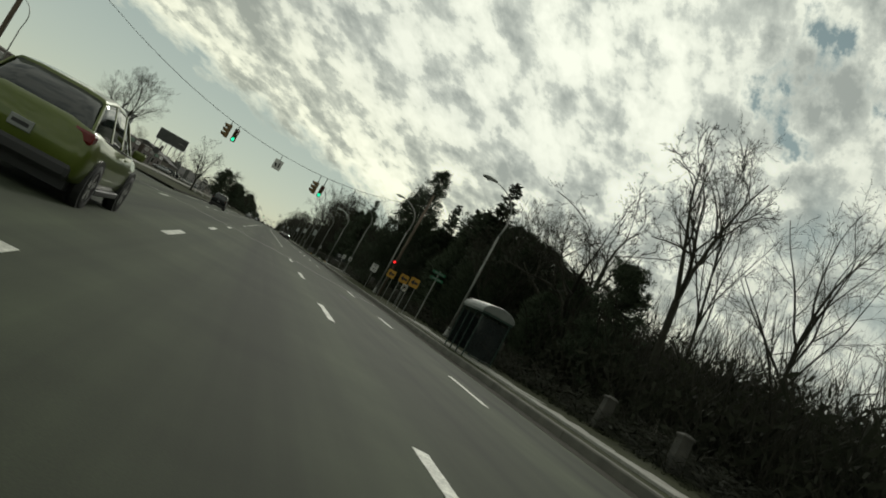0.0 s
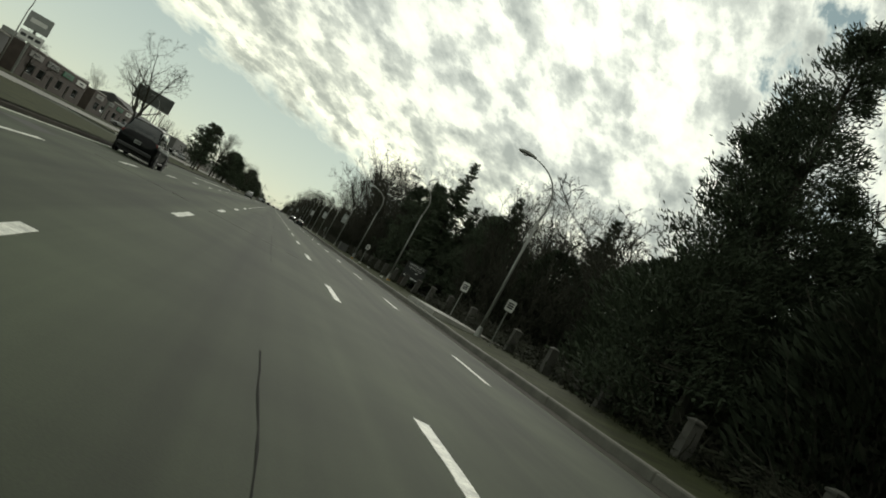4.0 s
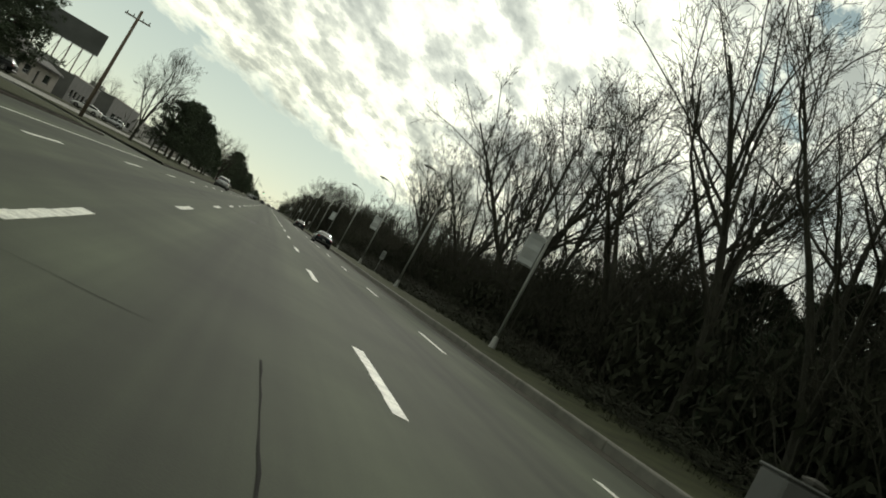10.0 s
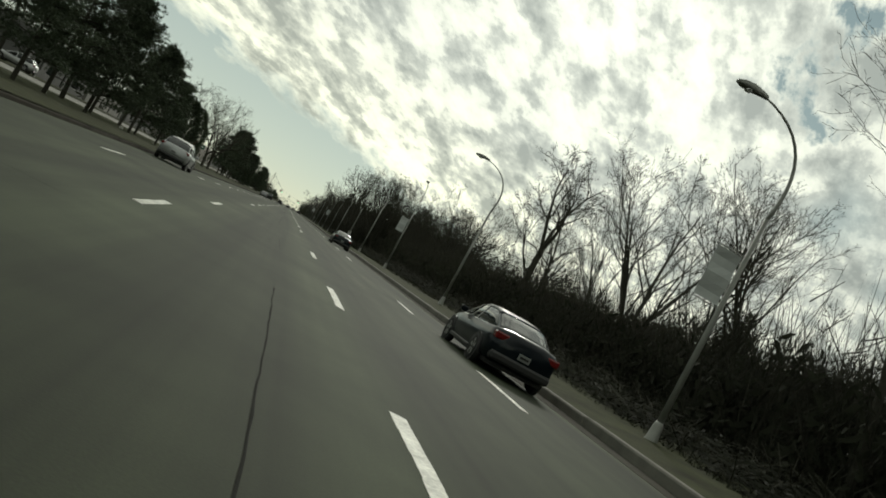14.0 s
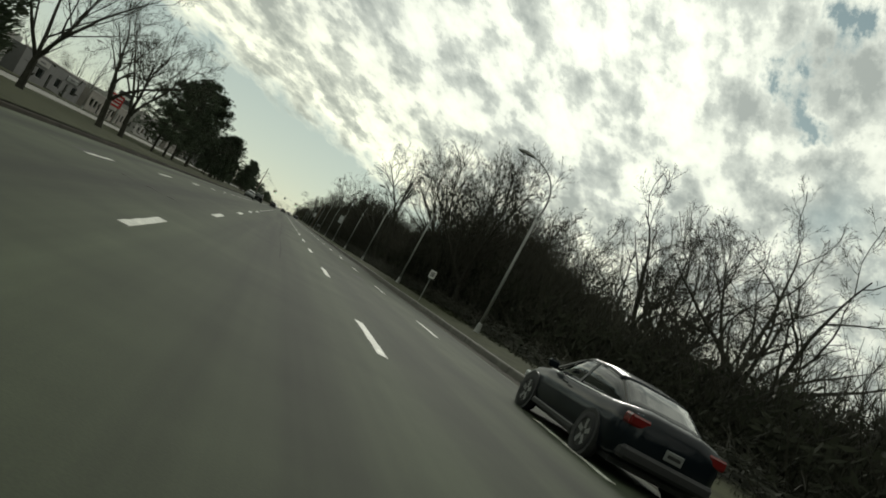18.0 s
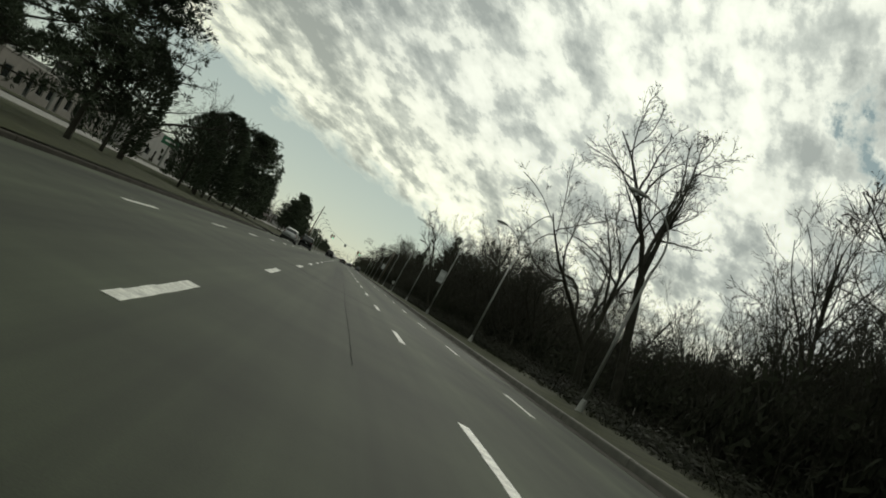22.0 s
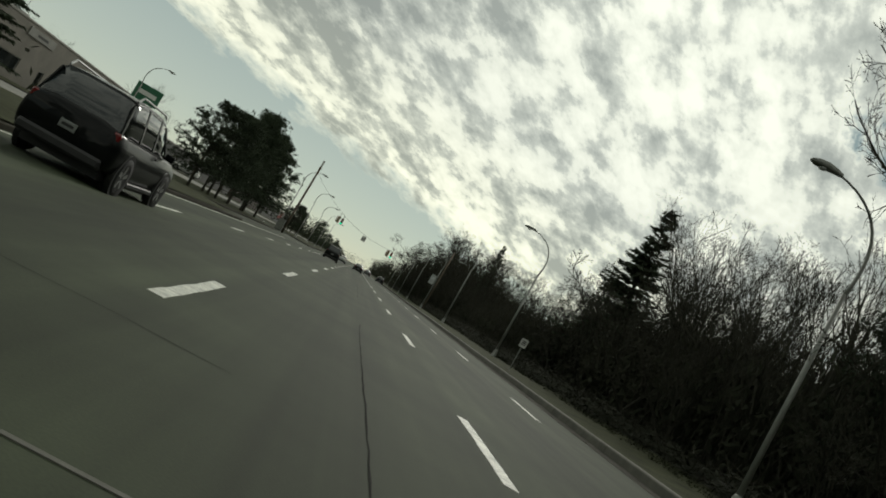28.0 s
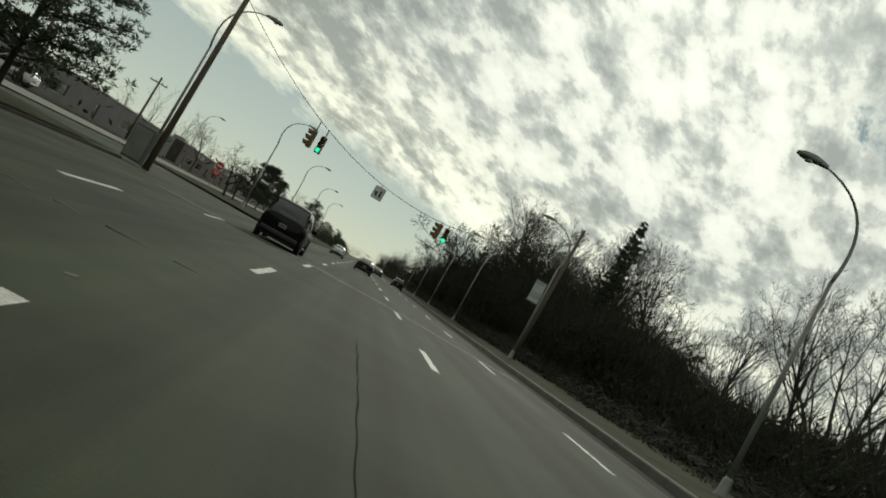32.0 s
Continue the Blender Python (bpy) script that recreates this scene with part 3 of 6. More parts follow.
def conifer(seed, height, radius, kind="spruce"):
    rng_ = random.Random(seed)
    tr, cr = Build(), Build()
    tr.tube([(0, 0, -0.3), (0.05, 0, height * 0.5), (0, 0, height)], [height * 0.016, height * 0.010, 0.03], 7)
    if kind == "spruce":
        z = height * 0.08
        while z < height * 0.985:
            f = 1 - z / height
            r = radius * (f ** 0.72) * rng_.uniform(0.62, 1.2) + 0.1
            for k in range(rng_.randint(9, 12)):
                if rng_.random() < 0.1:
                    continue
                a = rng_.uniform(0, 6.283)
                rr = r * rng_.uniform(0.5, 1.15)
                d = Vector((math.cos(a), math.sin(a), rng_.uniform(-0.25, 0.12) + 0.5 * (1 - f) ** 3)).normalized()
                p = Vector((0, 0, z + rng_.uniform(-0.2, 0.2)))
                tr.tube([p, p + d * rr * 0.9], [0.03, 0.012], 3, False)
                n = max(5, int(rr * 10))
                for i in range(n):
                    s = (i + 0.8) / n
                    q = p + d * rr * s
                    lat = d.cross(Vector((0, 0, 1)))
                    for sg in (-1, 1):
                        w = (d * 0.7 + lat * sg * rng_.uniform(0.4, 1.0) + Vector((0, 0, rng_.uniform(-0.35, 0.1)))).normalized()
                        spray(cr, q, w, (0.28 + 0.5 * (1 - s) * min(rr, 2.0) * 0.6) * rng_.uniform(0.7, 1.4), 0.085, rng_, 0.25, 1)
            z += rng_.uniform(0.32, 0.55) * (0.7 + 0.5 * f) * height / 15
    elif kind == "pine":
        for k in range(70):
            f = rng_.uniform(0.12, 1.0)
            z = height * f
            a = rng_.uniform(0, 6.283)
            r = radius * (1.12 - 0.85 * f ** 2.0) * rng_.uniform(0.45, 1.0)
            d = Vector((math.cos(a), math.sin(a), rng_.uniform(-0.02, 0.4))).normalized()
            p = Vector((0, 0, z * 0.93))
            e = p + d * r
            tr.tube([p, p + d * r * 0.5 + Vector((0, 0, -0.05)), e], [0.06, 0.04, 0.02], 4, False)
            for c in range(15):
                q = p + d * r * rng_.uniform(0.3, 1.06) + Vector((rng_.gauss(0, 0.42), rng_.gauss(0, 0.42), rng_.gauss(0.05, 0.2)))
                for i in range(30):
                    w = Vector((rng_.gauss(0, 1), rng_.gauss(0, 1), rng_.gauss(0.45, 0.7))).normalized()
                    spray(cr, q + w * 0.06, w, rng_.uniform(0.18, 0.4), 0.03, rng_, 0.0, 1)
    elif kind == "fir":
        tops = [(0.0, 0.0, 1.0, 1.0), (radius * 0.45, radius * 0.1, 0.84, 0.7), (-radius * 0.3, radius * 0.4, 0.74, 0.7), (-radius * 0.1, -radius * 0.5, 0.66, 0.65)]
        for k in range(470):
            cx, cy, hh, rr = tops[(0, 0, 1, 2, 3)[k % 5]]
            f = rng_.random() ** 0.85
            z = height * hh * (0.06 + 0.92 * f)
            a = rng_.uniform(0, 6.283)
            r = radius * rr * (1.0 - f) ** 0.62 * rng_.uniform(0.35, 1.05) + 0.05
            c = Vector((cx * (1 - 0.4 * f) + math.cos(a) * r, cy + math.sin(a) * r, z))
            tr.tube([(cx * (1 - 0.4 * f), cy, z - 0.3), c], [0.03, 0.012], 3, False)
            puff = 0.22 + 0.3 * (1 - f)
            for i in range(115):
                q = c + Vector((rng_.gauss(0, puff), rng_.gauss(0, puff), rng_.gauss(0, puff * 0.6)))
                w = Vector((math.cos(a) * 0.8 + rng_.gauss(0, 0.5), math.sin(a) * 0.8 + rng_.gauss(0, 0.5), rng_.uniform(-0.1, 1.2))).normalized()
                spray(cr, q, w, rng_.uniform(0.13, 0.34), 0.034, rng_, 0.0, 1)
    else:
        for k in range(6500):
            f = rng_.random() ** 0.9
            z = height * (0.05 + 0.93 * f)
            a = rng_.uniform(0, 6.283)
            bulge = 0.8 + 0.35 * noise.noise(Vector((math.cos(a) * 1.3, math.sin(a) * 1.3, z * 0.35 + seed)))
            r = radius * bulge * min(1.0, (1.02 - f) * 2.4) ** 0.6 * rng_.uniform(0.72, 1.0)
            q = Vector((math.cos(a) * r, math.sin(a) * r, z))
            w = Vector((math.cos(a) * 0.7, math.sin(a) * 0.7, rng_.uniform(0.2, 1.2))).normalized()
            spray(cr, q, w, rng_.uniform(0.2, 0.52), 0.06, rng_, 0.0, 1)
    return mesh_of("trunk", tr.v, tr.f, [BARK]), mesh_of("crown", cr.v, cr.f, [NEEDLE])


BARE = [
    bare_tree(11, height=17, spread=0.62, trunk_r=0.27, limbs=13, start=0.2, up=0.55),
    bare_tree(12, height=20, spread=0.6, trunk_r=0.28, limbs=11, start=0.34, up=0.35),
    bare_tree(13, height=15, spread=0.95, trunk_r=0.34, limbs=9, start=0.15, fork=3, gnarl=1.6, up=0.25),
    bare_tree(14, height=17, spread=0.85, trunk_r=0.33, limbs=9, start=0.15, fork=4, up=0.5),
    bare_tree(15, height=13, spread=0.7, trunk_r=0.17, limbs=10, start=0.15, up=0.45),
    bare_tree(16, height=19, spread=0.55, trunk_r=0.26, limbs=11, start=0.42, lean=0.15, up=0.4),
    bare_tree(17, height=14, spread=1.15, trunk_r=0.34, limbs=8, start=0.2, fork=3, gnarl=1.9, up=0.34),
    bare_tree(29, height=16, spread=0.95, trunk_r=0.29, limbs=7, start=0.2, fork=3, gnarl=1.8, up=0.3, bole=(0.46, 0.5)),
]
# simpler trees for the inside of the wood
INNER = [
    bare_tree(41, 0.022, height=17, spread=0.65, trunk_r=0.2, limbs=10, start=0.22, fine=3, twiggy=3, up=0.5),
    bare_tree(42, 0.022, height=20, spread=0.62, trunk_r=0.22, limbs=10, start=0.30, fine=3, twiggy=3, up=0.45),
    bare_tree(43, 0.022, height=15, spread=0.85, trunk_r=0.24, limbs=6, start=0.25, fork=2, fine=3, twiggy=3, gnarl=1.5),
    bare_tree(44, 0.02, height=13, spread=0.7, trunk_r=0.14, limbs=10, start=0.15, fine=3, twiggy=3, up=0.5),
]


def tall_of(pair):
    return max(v.co.z for me in pair for v in me.vertices)


BARE_H, INNER_H = [tall_of(p) for p in BARE], [tall_of(p) for p in INNER]
SPRUCE = [conifer(21, 18, 4.2), conifer(22, 18, 3.3)]
PINE = [conifer(23, 11, 4.6, "pine"), conifer(24, 11, 3.8, "pine")]
ARB = [conifer(25, 9, 2.6, "arborvitae")]
FIR = [conifer(26, 15, 3.6, "fir"), conifer(27, 15, 3.2, "fir")]


def plant(pair, x, y, scale, turn, label, category, group="", wide=1.0, tilt=0.0, z=0.1):
    """tilt: degrees by which it leans away from the road (+) or over it (-)."""
    name = category.replace(" ", "_")
    m = pose(x, y, z, 0, tilt, 0) @ pose(0, 0, 0, 0, 0, turn) @ Matrix.Diagonal((scale * wide, scale * wide, scale, 1))
    ob = thing(name, label, category, m, group)
    shared("trunk", pair[0], ob)
    shared("crown", pair[1], ob)
    return ob


def bare_at(x, y, h, kind, turn=0.0, wide=1.0, tilt=0.0, label="tall leafless broadleaf tree with dark bark at the wood's edge"):
    return plant(BARE[kind], x, y, h / BARE_H[kind], turn, label, "bare tree", "bare roadside trees", wide, tilt)


def inner_at(x, y, h, kind, turn, wide, tilt, label):
    return plant(INNER[kind], x, y, h / INNER_H[kind], turn, label, "bare tree", "trees of the wood", wide, tilt)


def spruce_at(x, y, h, k=0, turn=0.0, wide=1.0):
    return plant(SPRUCE[k], x, y, h / 18, turn, "dark green spruce with drooping tiers beside the road", "spruce tree", "roadside conifers", wide)


def pine_at(x, y, h, k=0, turn=0.0, wide=1.0):
    return plant(PINE[k], x, y, h / 11, turn, "dense dark green pine with a rounded crown on grass", "pine tree", "roadside conifers", wide)


def fir_at(x, y, h, k=0, turn=0.0, wide=1.0):
    return plant(FIR[k], x, y, h / 15, turn, "broad dense dark green fir with several ragged tops", "fir tree", "roadside conifers", wide)


def arb_at(x, y, h, turn=0.0, wide=1.0, label="dense dark columnar evergreen on the grass median"):
    return plant(ARB[0], x, y, h / 9, turn, label, "evergreen tree", "roadside conifers", wide)

arb_at(15.5, 40, 6, 40 * 11, 1.3, "broad dark green cedar at the wood's edge")
arb_at(17, 45, 7, 45 * 11, 1.4, "broad dark green cedar at the wood's edge")
arb_at(15, 51.5, 8.8, 51.5 * 11, 1.3, "broad dark green cedar at the wood's edge")
arb_at(15.3, 46.5, 7.8, 46.5 * 11, 1.4, "broad dark green cedar at the wood's edge")
arb_at(19, 50, 7.5, 50 * 11, 1.5, "broad dark green cedar at the wood's edge")
arb_at(16, 54, 6.5, 54 * 11, 1.5, "broad dark green cedar at the wood's edge")
arb_at(18, 58, 7.5, 58 * 11, 1.5, "broad dark green cedar at the wood's edge")
arb_at(15.8, 66, 7, 66 * 11, 1.5, "broad dark green cedar at the wood's edge")
arb_at(17.5, 72, 8, 72 * 11, 1.5, "broad dark green cedar at the wood's edge")
arb_at(15.5, 76, 7, 76 * 11, 1.4, "broad dark green cedar at the wood's edge")
arb_at(16.5, 82, 9, 82 * 11, 1.5, "broad dark green cedar at the wood's edge")
arb_at(18, 88, 9, 88 * 11, 1.6, "broad dark green cedar at the wood's edge")
arb_at(16, 62.5, 9.5, 62.5 * 11, 1.3, "broad dark green cedar at the wood's edge")
arb_at(18.5, 67, 10, 67 * 11, 1.4, "broad dark green cedar at the wood's edge")
arb_at(20.5, 72.5, 10, 72.5 * 11, 1.4, "broad dark green cedar at the wood's edge")
arb_at(23, 80, 10, 80 * 11, 1.4, "broad dark green cedar at the wood's edge")
arb_at(15.5, 93, 7, 93 * 11, 1.4, "broad dark green cedar at the wood's edge")
arb_at(17, 98, 7.5, 98 * 11, 1.5, "broad dark green cedar at the wood's edge")
arb_at(17, 112, 7, 112 * 11, 1.4, "broad dark green cedar at the wood's edge")
arb_at(18.5, 128, 8, 128 * 11, 1.5, "broad dark green cedar at the wood's edge")
arb_at(18.5, 157, 7.5, 155 * 11, 1.5, "broad dark green cedar at the wood's edge")
arb_at(16.5, 162, 8, 162 * 11, 1.5, "broad dark green cedar at the wood's edge")
arb_at(18, 175, 7, 175 * 11, 1.4, "broad dark green cedar at the wood's edge")
arb_at(17.5, 180, 7.5, 180 * 11, 1.5, "broad dark green cedar at the wood's edge")
arb_at(18.5, 187, 7.5, 187 * 11, 1.5, "broad dark green cedar at the wood's edge")
# single trees along the right side: x, y, height, form, turn, spread, lean
bare_at(15.8, 38.8, 12.6, 6, 130, 1.05, -13)
bare_at(17, 42, 10, 3, 100, 1, -5)
bare_at(13.9, 46.5, 10.6, 3, 20, 1, -5)
bare_at(15.5, 28.5, 13.4, 7, 20, 0.75, -6)
bare_at(15.2, 25.2, 11.8, 5, 130, 0.8, -6)
bare_at(16.5, 21.5, 11.6, 1, 200, 1.1, -10)
bare_at(16, 15, 11.5, 5, 300, 1, -6)
bare_at(17, 117.3, 12.1, 3, 33, 1, -8)
bare_at(19.5, 109, 11, 0, 60, 1, -6)
bare_at(22.5, 172.5, 19, 1, 0, 0.9, -6)
bare_at(30, 173, 20.5, 2, 90, 1, -5)
bare_at(27, 166, 14, 4, 10, 1, -4)
bare_at(15, 183, 17.8, 0, 0, 1.15, -6)
bare_at(16.3, 192.6, 16.6, 3, 60, 1.15, -5)
bare_at(15.5, 199.5, 15.2, 0, 200, 1.1, -8)
bare_at(15.6, 207.5, 20.5, 3, 15, 1.2, -4)
bare_at(17.5, 187.5, 15.5, 0, 120, 1.1, -6)
bare_at(14.8, 176.5, 15, 3, 90, 1.05, -6)
bare_at(15.5, 219.2, 17.5, 3, 40, 0.95, -6)
bare_at(15.6, 212.4, 17, 0, 250, 1.1, -6)
bare_at(17.5, 212.5, 13, 0, 80, 1.1, -8)
bare_at(16.5, 226, 12, 2, 300, 1, -6)
bare_at(15, 235, 14.4, 0, 10, 0.9, -11)
bare_at(16, 240.8, 17.5, 5, 0, 0.8, -6)
bare_at(20, 241.5, 11.9, 2, 80, 1, -5)
bare_at(20, 253, 12.5, 0, 15, 1.15, -10)
bare_at(22, 260, 13.8, 0, 130, 1.1, -9)
bare_at(24.3, 273.5, 18.3, 3, 70, 1.05, -6)
bare_at(21, 285, 15, 2, 220, 1, -8)
bare_at(24, 280, 13, 0, 10, 1, -6)
bare_at(28.3, 313, 24, 7, 50, 1.0, -1)
bare_at(24.5, 326, 15.8, 2, 190, 1, -4)
bare_at(23, 321, 13.4, 6, 30, 0.9, -4)
bare_at(25, 338, 16.5, 6, 310, 0.9, -4)
bare_at(22, 330, 12.5, 3, 310, 1, -4)
bare_at(31.5, 346, 17, 5, 40, 1.3, 24)
bare_at(25, 331, 10.5, 6, 250, 1, -4)
bare_at(25.5, 337, 12, 2, 100, 1, -5)
bare_at(30.5, 354, 16, 2, 10, 1, -5)
bare_at(25.5, 372, 14, 0, 70, 1, -6)
bare_at(28, 302, 11, 6, 160, 1, -4)
bare_at(14.3, 346.5, 14.2, 3, 10, 1.1, -12)
bare_at(15, 352, 14.2, 0, 150, 1.25, -10)
bare_at(15, 358.5, 15, 3, 200, 1.15, -14)
bare_at(16.5, 365, 12, 0, 310, 1.2, -10)
bare_at(17, 371, 10.8, 3, 30, 1.1, -8)
bare_at(14.4, 389.6, 16.4, 7, 200, 0.85, -16)
bare_at(13.2, 392.2, 14.5, 6, 100, 0.75, -18)
bare_at(22, 387, 16, 0, 60, 1, -8)
bare_at(24, 417, 11, 2, 40, 1, -5)
bare_at(22, 408.3, 11.2, 2, 130, 1, -5)
bare_at(24, 400, 10.5, 6, 0, 1, -5)
bare_at(15, 410.4, 9.9, 0, 20, 1.2, -9)
bare_at(15, 416, 10.5, 0, 90, 1.2, -8)
bare_at(15.3, 423.4, 11.4, 3, 60, 1.1, -14)
bare_at(15, 429.5, 12.5, 0, 0, 1.2, -8)
bare_at(15.5, 436, 11.8, 3, 40, 1.1, -8)
bare_at(15.5, 444, 12, 0, 220, 1.2, -8)
bare_at(16, 455, 12.8, 3, 100, 1.1, -7)
bare_at(14.2, 469.0, 16, 7, 60, 0.62, -24)
bare_at(14.4, 466, 16, 2, 0, 0.6, -5)
bare_at(17, 480, 12.5, 0, 200, 1.1, -7)
bare_at(18, 488, 13, 3, 20, 1.1, -6)
bare_at(19.4, 496.7, 15.2, 3, 80, 1.05, -5)
bare_at(23, 503, 15.5, 0, 10, 1.1, -5)
bare_at(16.5, 529, 7.5, 4, 0, 1.2, -6)
bare_at(17, 538, 7, 4, 90, 1.1, -6)
bare_at(25, 560, 13, 0, 40, 1.1, -6)
bare_at(30, 578.8, 13.9, 0, 130, 1.1, -7)
bare_at(35, 571.6, 18, 3, 20, 1.1, -7)
bare_at(35, 566, 19.5, 0, 80, 1.15, -6)
bare_at(30, 551, 14, 0, 200, 1.1, -6)
bare_at(33, 557, 15.5, 3, 60, 1, -6)
bare_at(31, 543, 13.5, 2, 60, 1, -6)
bare_at(20, 586.4, 15.4, 3, 10, 1.1, -6)
bare_at(20, 606.7, 17.5, 3, 80, 1.1, -6)
bare_at(20, 574, 13.5, 0, 300, 1.1, -5)
bare_at(28, 611, 18, 3, 30, 1.1, -5)
bare_at(19.6, 617, 19.3, 3, 170, 1.1, -5)
bare_at(17, 632, 14, 0, 20, 1.2, -4)
bare_at(16, 655, 14.1, 3, 100, 1.2, -4)
spruce_at(15.4, 61.1, 13.2, 0, 0, 1.1)
fir_at(14, 87.6, 15.8, 0, 70, 0.92)
spruce_at(15.4, 90.5, 11.5, 0, 70, 1.0)
spruce_at(21.5, 91, 14.8, 0, 200, 1.1)
pine_at(18.4, 72.2, 12.0, 1, 20, 0.85)
pine_at(18, 75, 12.1, 0, 40, 0.8)
spruce_at(18, 80.6, 12.6, 1, 10, 1.35)
spruce_at(16.5, 83.5, 12.5, 1, 90, 1.1)
spruce_at(18.8, 64.4, 8.2, 0, 140, 1.2)
spruce_at(18, 94.6, 10.5, 1, 200, 1.3)
spruce_at(21.8, 101.2, 11.2, 0, 10, 1.2)
spruce_at(15.8, 123.3, 10.5, 1, 60, 1.1)
spruce_at(14.4, 138.3, 13.7, 0, 100, 0.9)
spruce_at(19, 133, 11, 1, 20, 1.1)
spruce_at(15.8, 135.4, 9.8, 1, 150, 1.2)
spruce_at(18, 509, 15.9, 0, 0, 1.1)
spruce_at(20.5, 589, 16.4, 1, 50, 0.9)
spruce_at(28.5, 268.4, 9, 0, 30, 1.2)
spruce_at(22.5, 84, 10.5, 0, 0, 1.2)
spruce_at(24.8, 126.1, 13.5, 0, 80, 1.2)
pine_at(15, 151.9, 11.2, 0, 0, 0.85)
pine_at(17.4, 135.4, 9.8, 1, 200, 0.8)
pine_at(17.2, 131.6, 9.6, 0, 80, 0.85)
pine_at(16.2, 127.4, 9.2, 1, 140, 0.85)
pine_at(17.6, 167.3, 14.4, 1, 70, 0.62)
pine_at(15.4, 168.5, 12.8, 0, 130, 0.6)
pine_at(15, 33.5, 7.5, 1, 10, 0.85)
pine_at(16.5, 53.5, 8.5, 0, 40, 0.85)
pine_at(17.5, 57.5, 9.6, 1, 100, 0.85)
pine_at(19.5, 61.5, 10.4, 0, 210, 0.85)
pine_at(21.5, 66.5, 11, 1, 300, 0.85)
pine_at(16, 160.5, 10, 1, 15, 0.85)
pine_at(18.5, 164, 10.6, 0, 95, 0.85)
pine_at(16.5, 91.9, 7.5, 0, 50, 0.85)
pine_at(17.2, 477.4, 9, 1, 0, 0.85)
# woods behind: the skyline as it stands at the wood's edge, and how crowded the trees are
SKYLINE = [(0, 6.5), (20, 5.5), (35, 6), (60, 7), (85, 8), (100, 9), (124, 9), (130, 3.4), (147, 3.6), (152, 9), (165, 10.5), (180, 9.5), (208, 8.5), (214, 7), (238, 6), (244, 4.6), (325, 4.6), (336, 8), (345, 11.2), (358, 11), (376, 9), (382, 6), (395, 5.4), (404, 5.2), (409, 8.2), (440, 9.4), (480, 9), (500, 8.6), (516, 7.5), (526, 4.2), (556, 4.2), (566, 7), (590, 10.5), (620, 13), (700, 13), (1086, 13)]
CROWDED = [(0, 0.25), (30, 0.3), (55, 0.5), (120, 0.9), (128, 0.2), (146, 0.2), (152, 1), (172, 0.8), (180, 0.5), (208, 0.8), (216, 0.85), (240, 0.5), (250, 0.35), (325, 0.35), (340, 1), (378, 1), (384, 0.5), (395, 0.55), (404, 0.5), (409, 0.8), (512, 0.8), (524, 0.35), (555, 0.35), (566, 0.9), (1000, 1)]
rng = random.Random(77)


def along(table, y):
    return float(np.interp(y, [a for a, _ in table], [b_ for _, b_ in table]))


def seen_height(table, x, y):
    """The height at x that stands as high, from the road, as the table's value at the wood's edge."""
    return 1.0 + (along(table, y - (x - 15) * 1.9) - 1.0) * x / 15


deep = []
y = 12.0
while y < 660:
    for x in (rng.uniform(15, 20.5), rng.uniform(20.5, 31)):
        k = rng.randrange(4)
        yy = y + rng.uniform(-1.5, 1.5)
        h = min(17.0, seen_height(SKYLINE, x, yy) * rng.uniform(0.72, 1.04))
        if rng.random() > along(CROWDED, yy - (x - 15) * 1.9):
            continue
        if x > 20.5:
            deep.append((x, yy, h, k, rng.uniform(0, 6.3)))
        else:
            inner_at(x, yy, h, k, rng.uniform(0, 360), rng.uniform(0.95, 1.25), rng.uniform(-9, -1), "leafless tree standing among others in the wood")
    if y > 20 and rng.random() < 0.8 * along(CROWDED, y):
        inner_at(rng.uniform(13.8, 16), y + 2, seen_height(SKYLINE, 15, y) * rng.uniform(0.5, 0.8), rng.choice((2, 3, 3)), rng.uniform(0, 360), rng.uniform(0.9, 1.25), rng.uniform(-10, 0), "young leafless tree at the wood's edge")
    y += rng.uniform(2.4, 4.0)
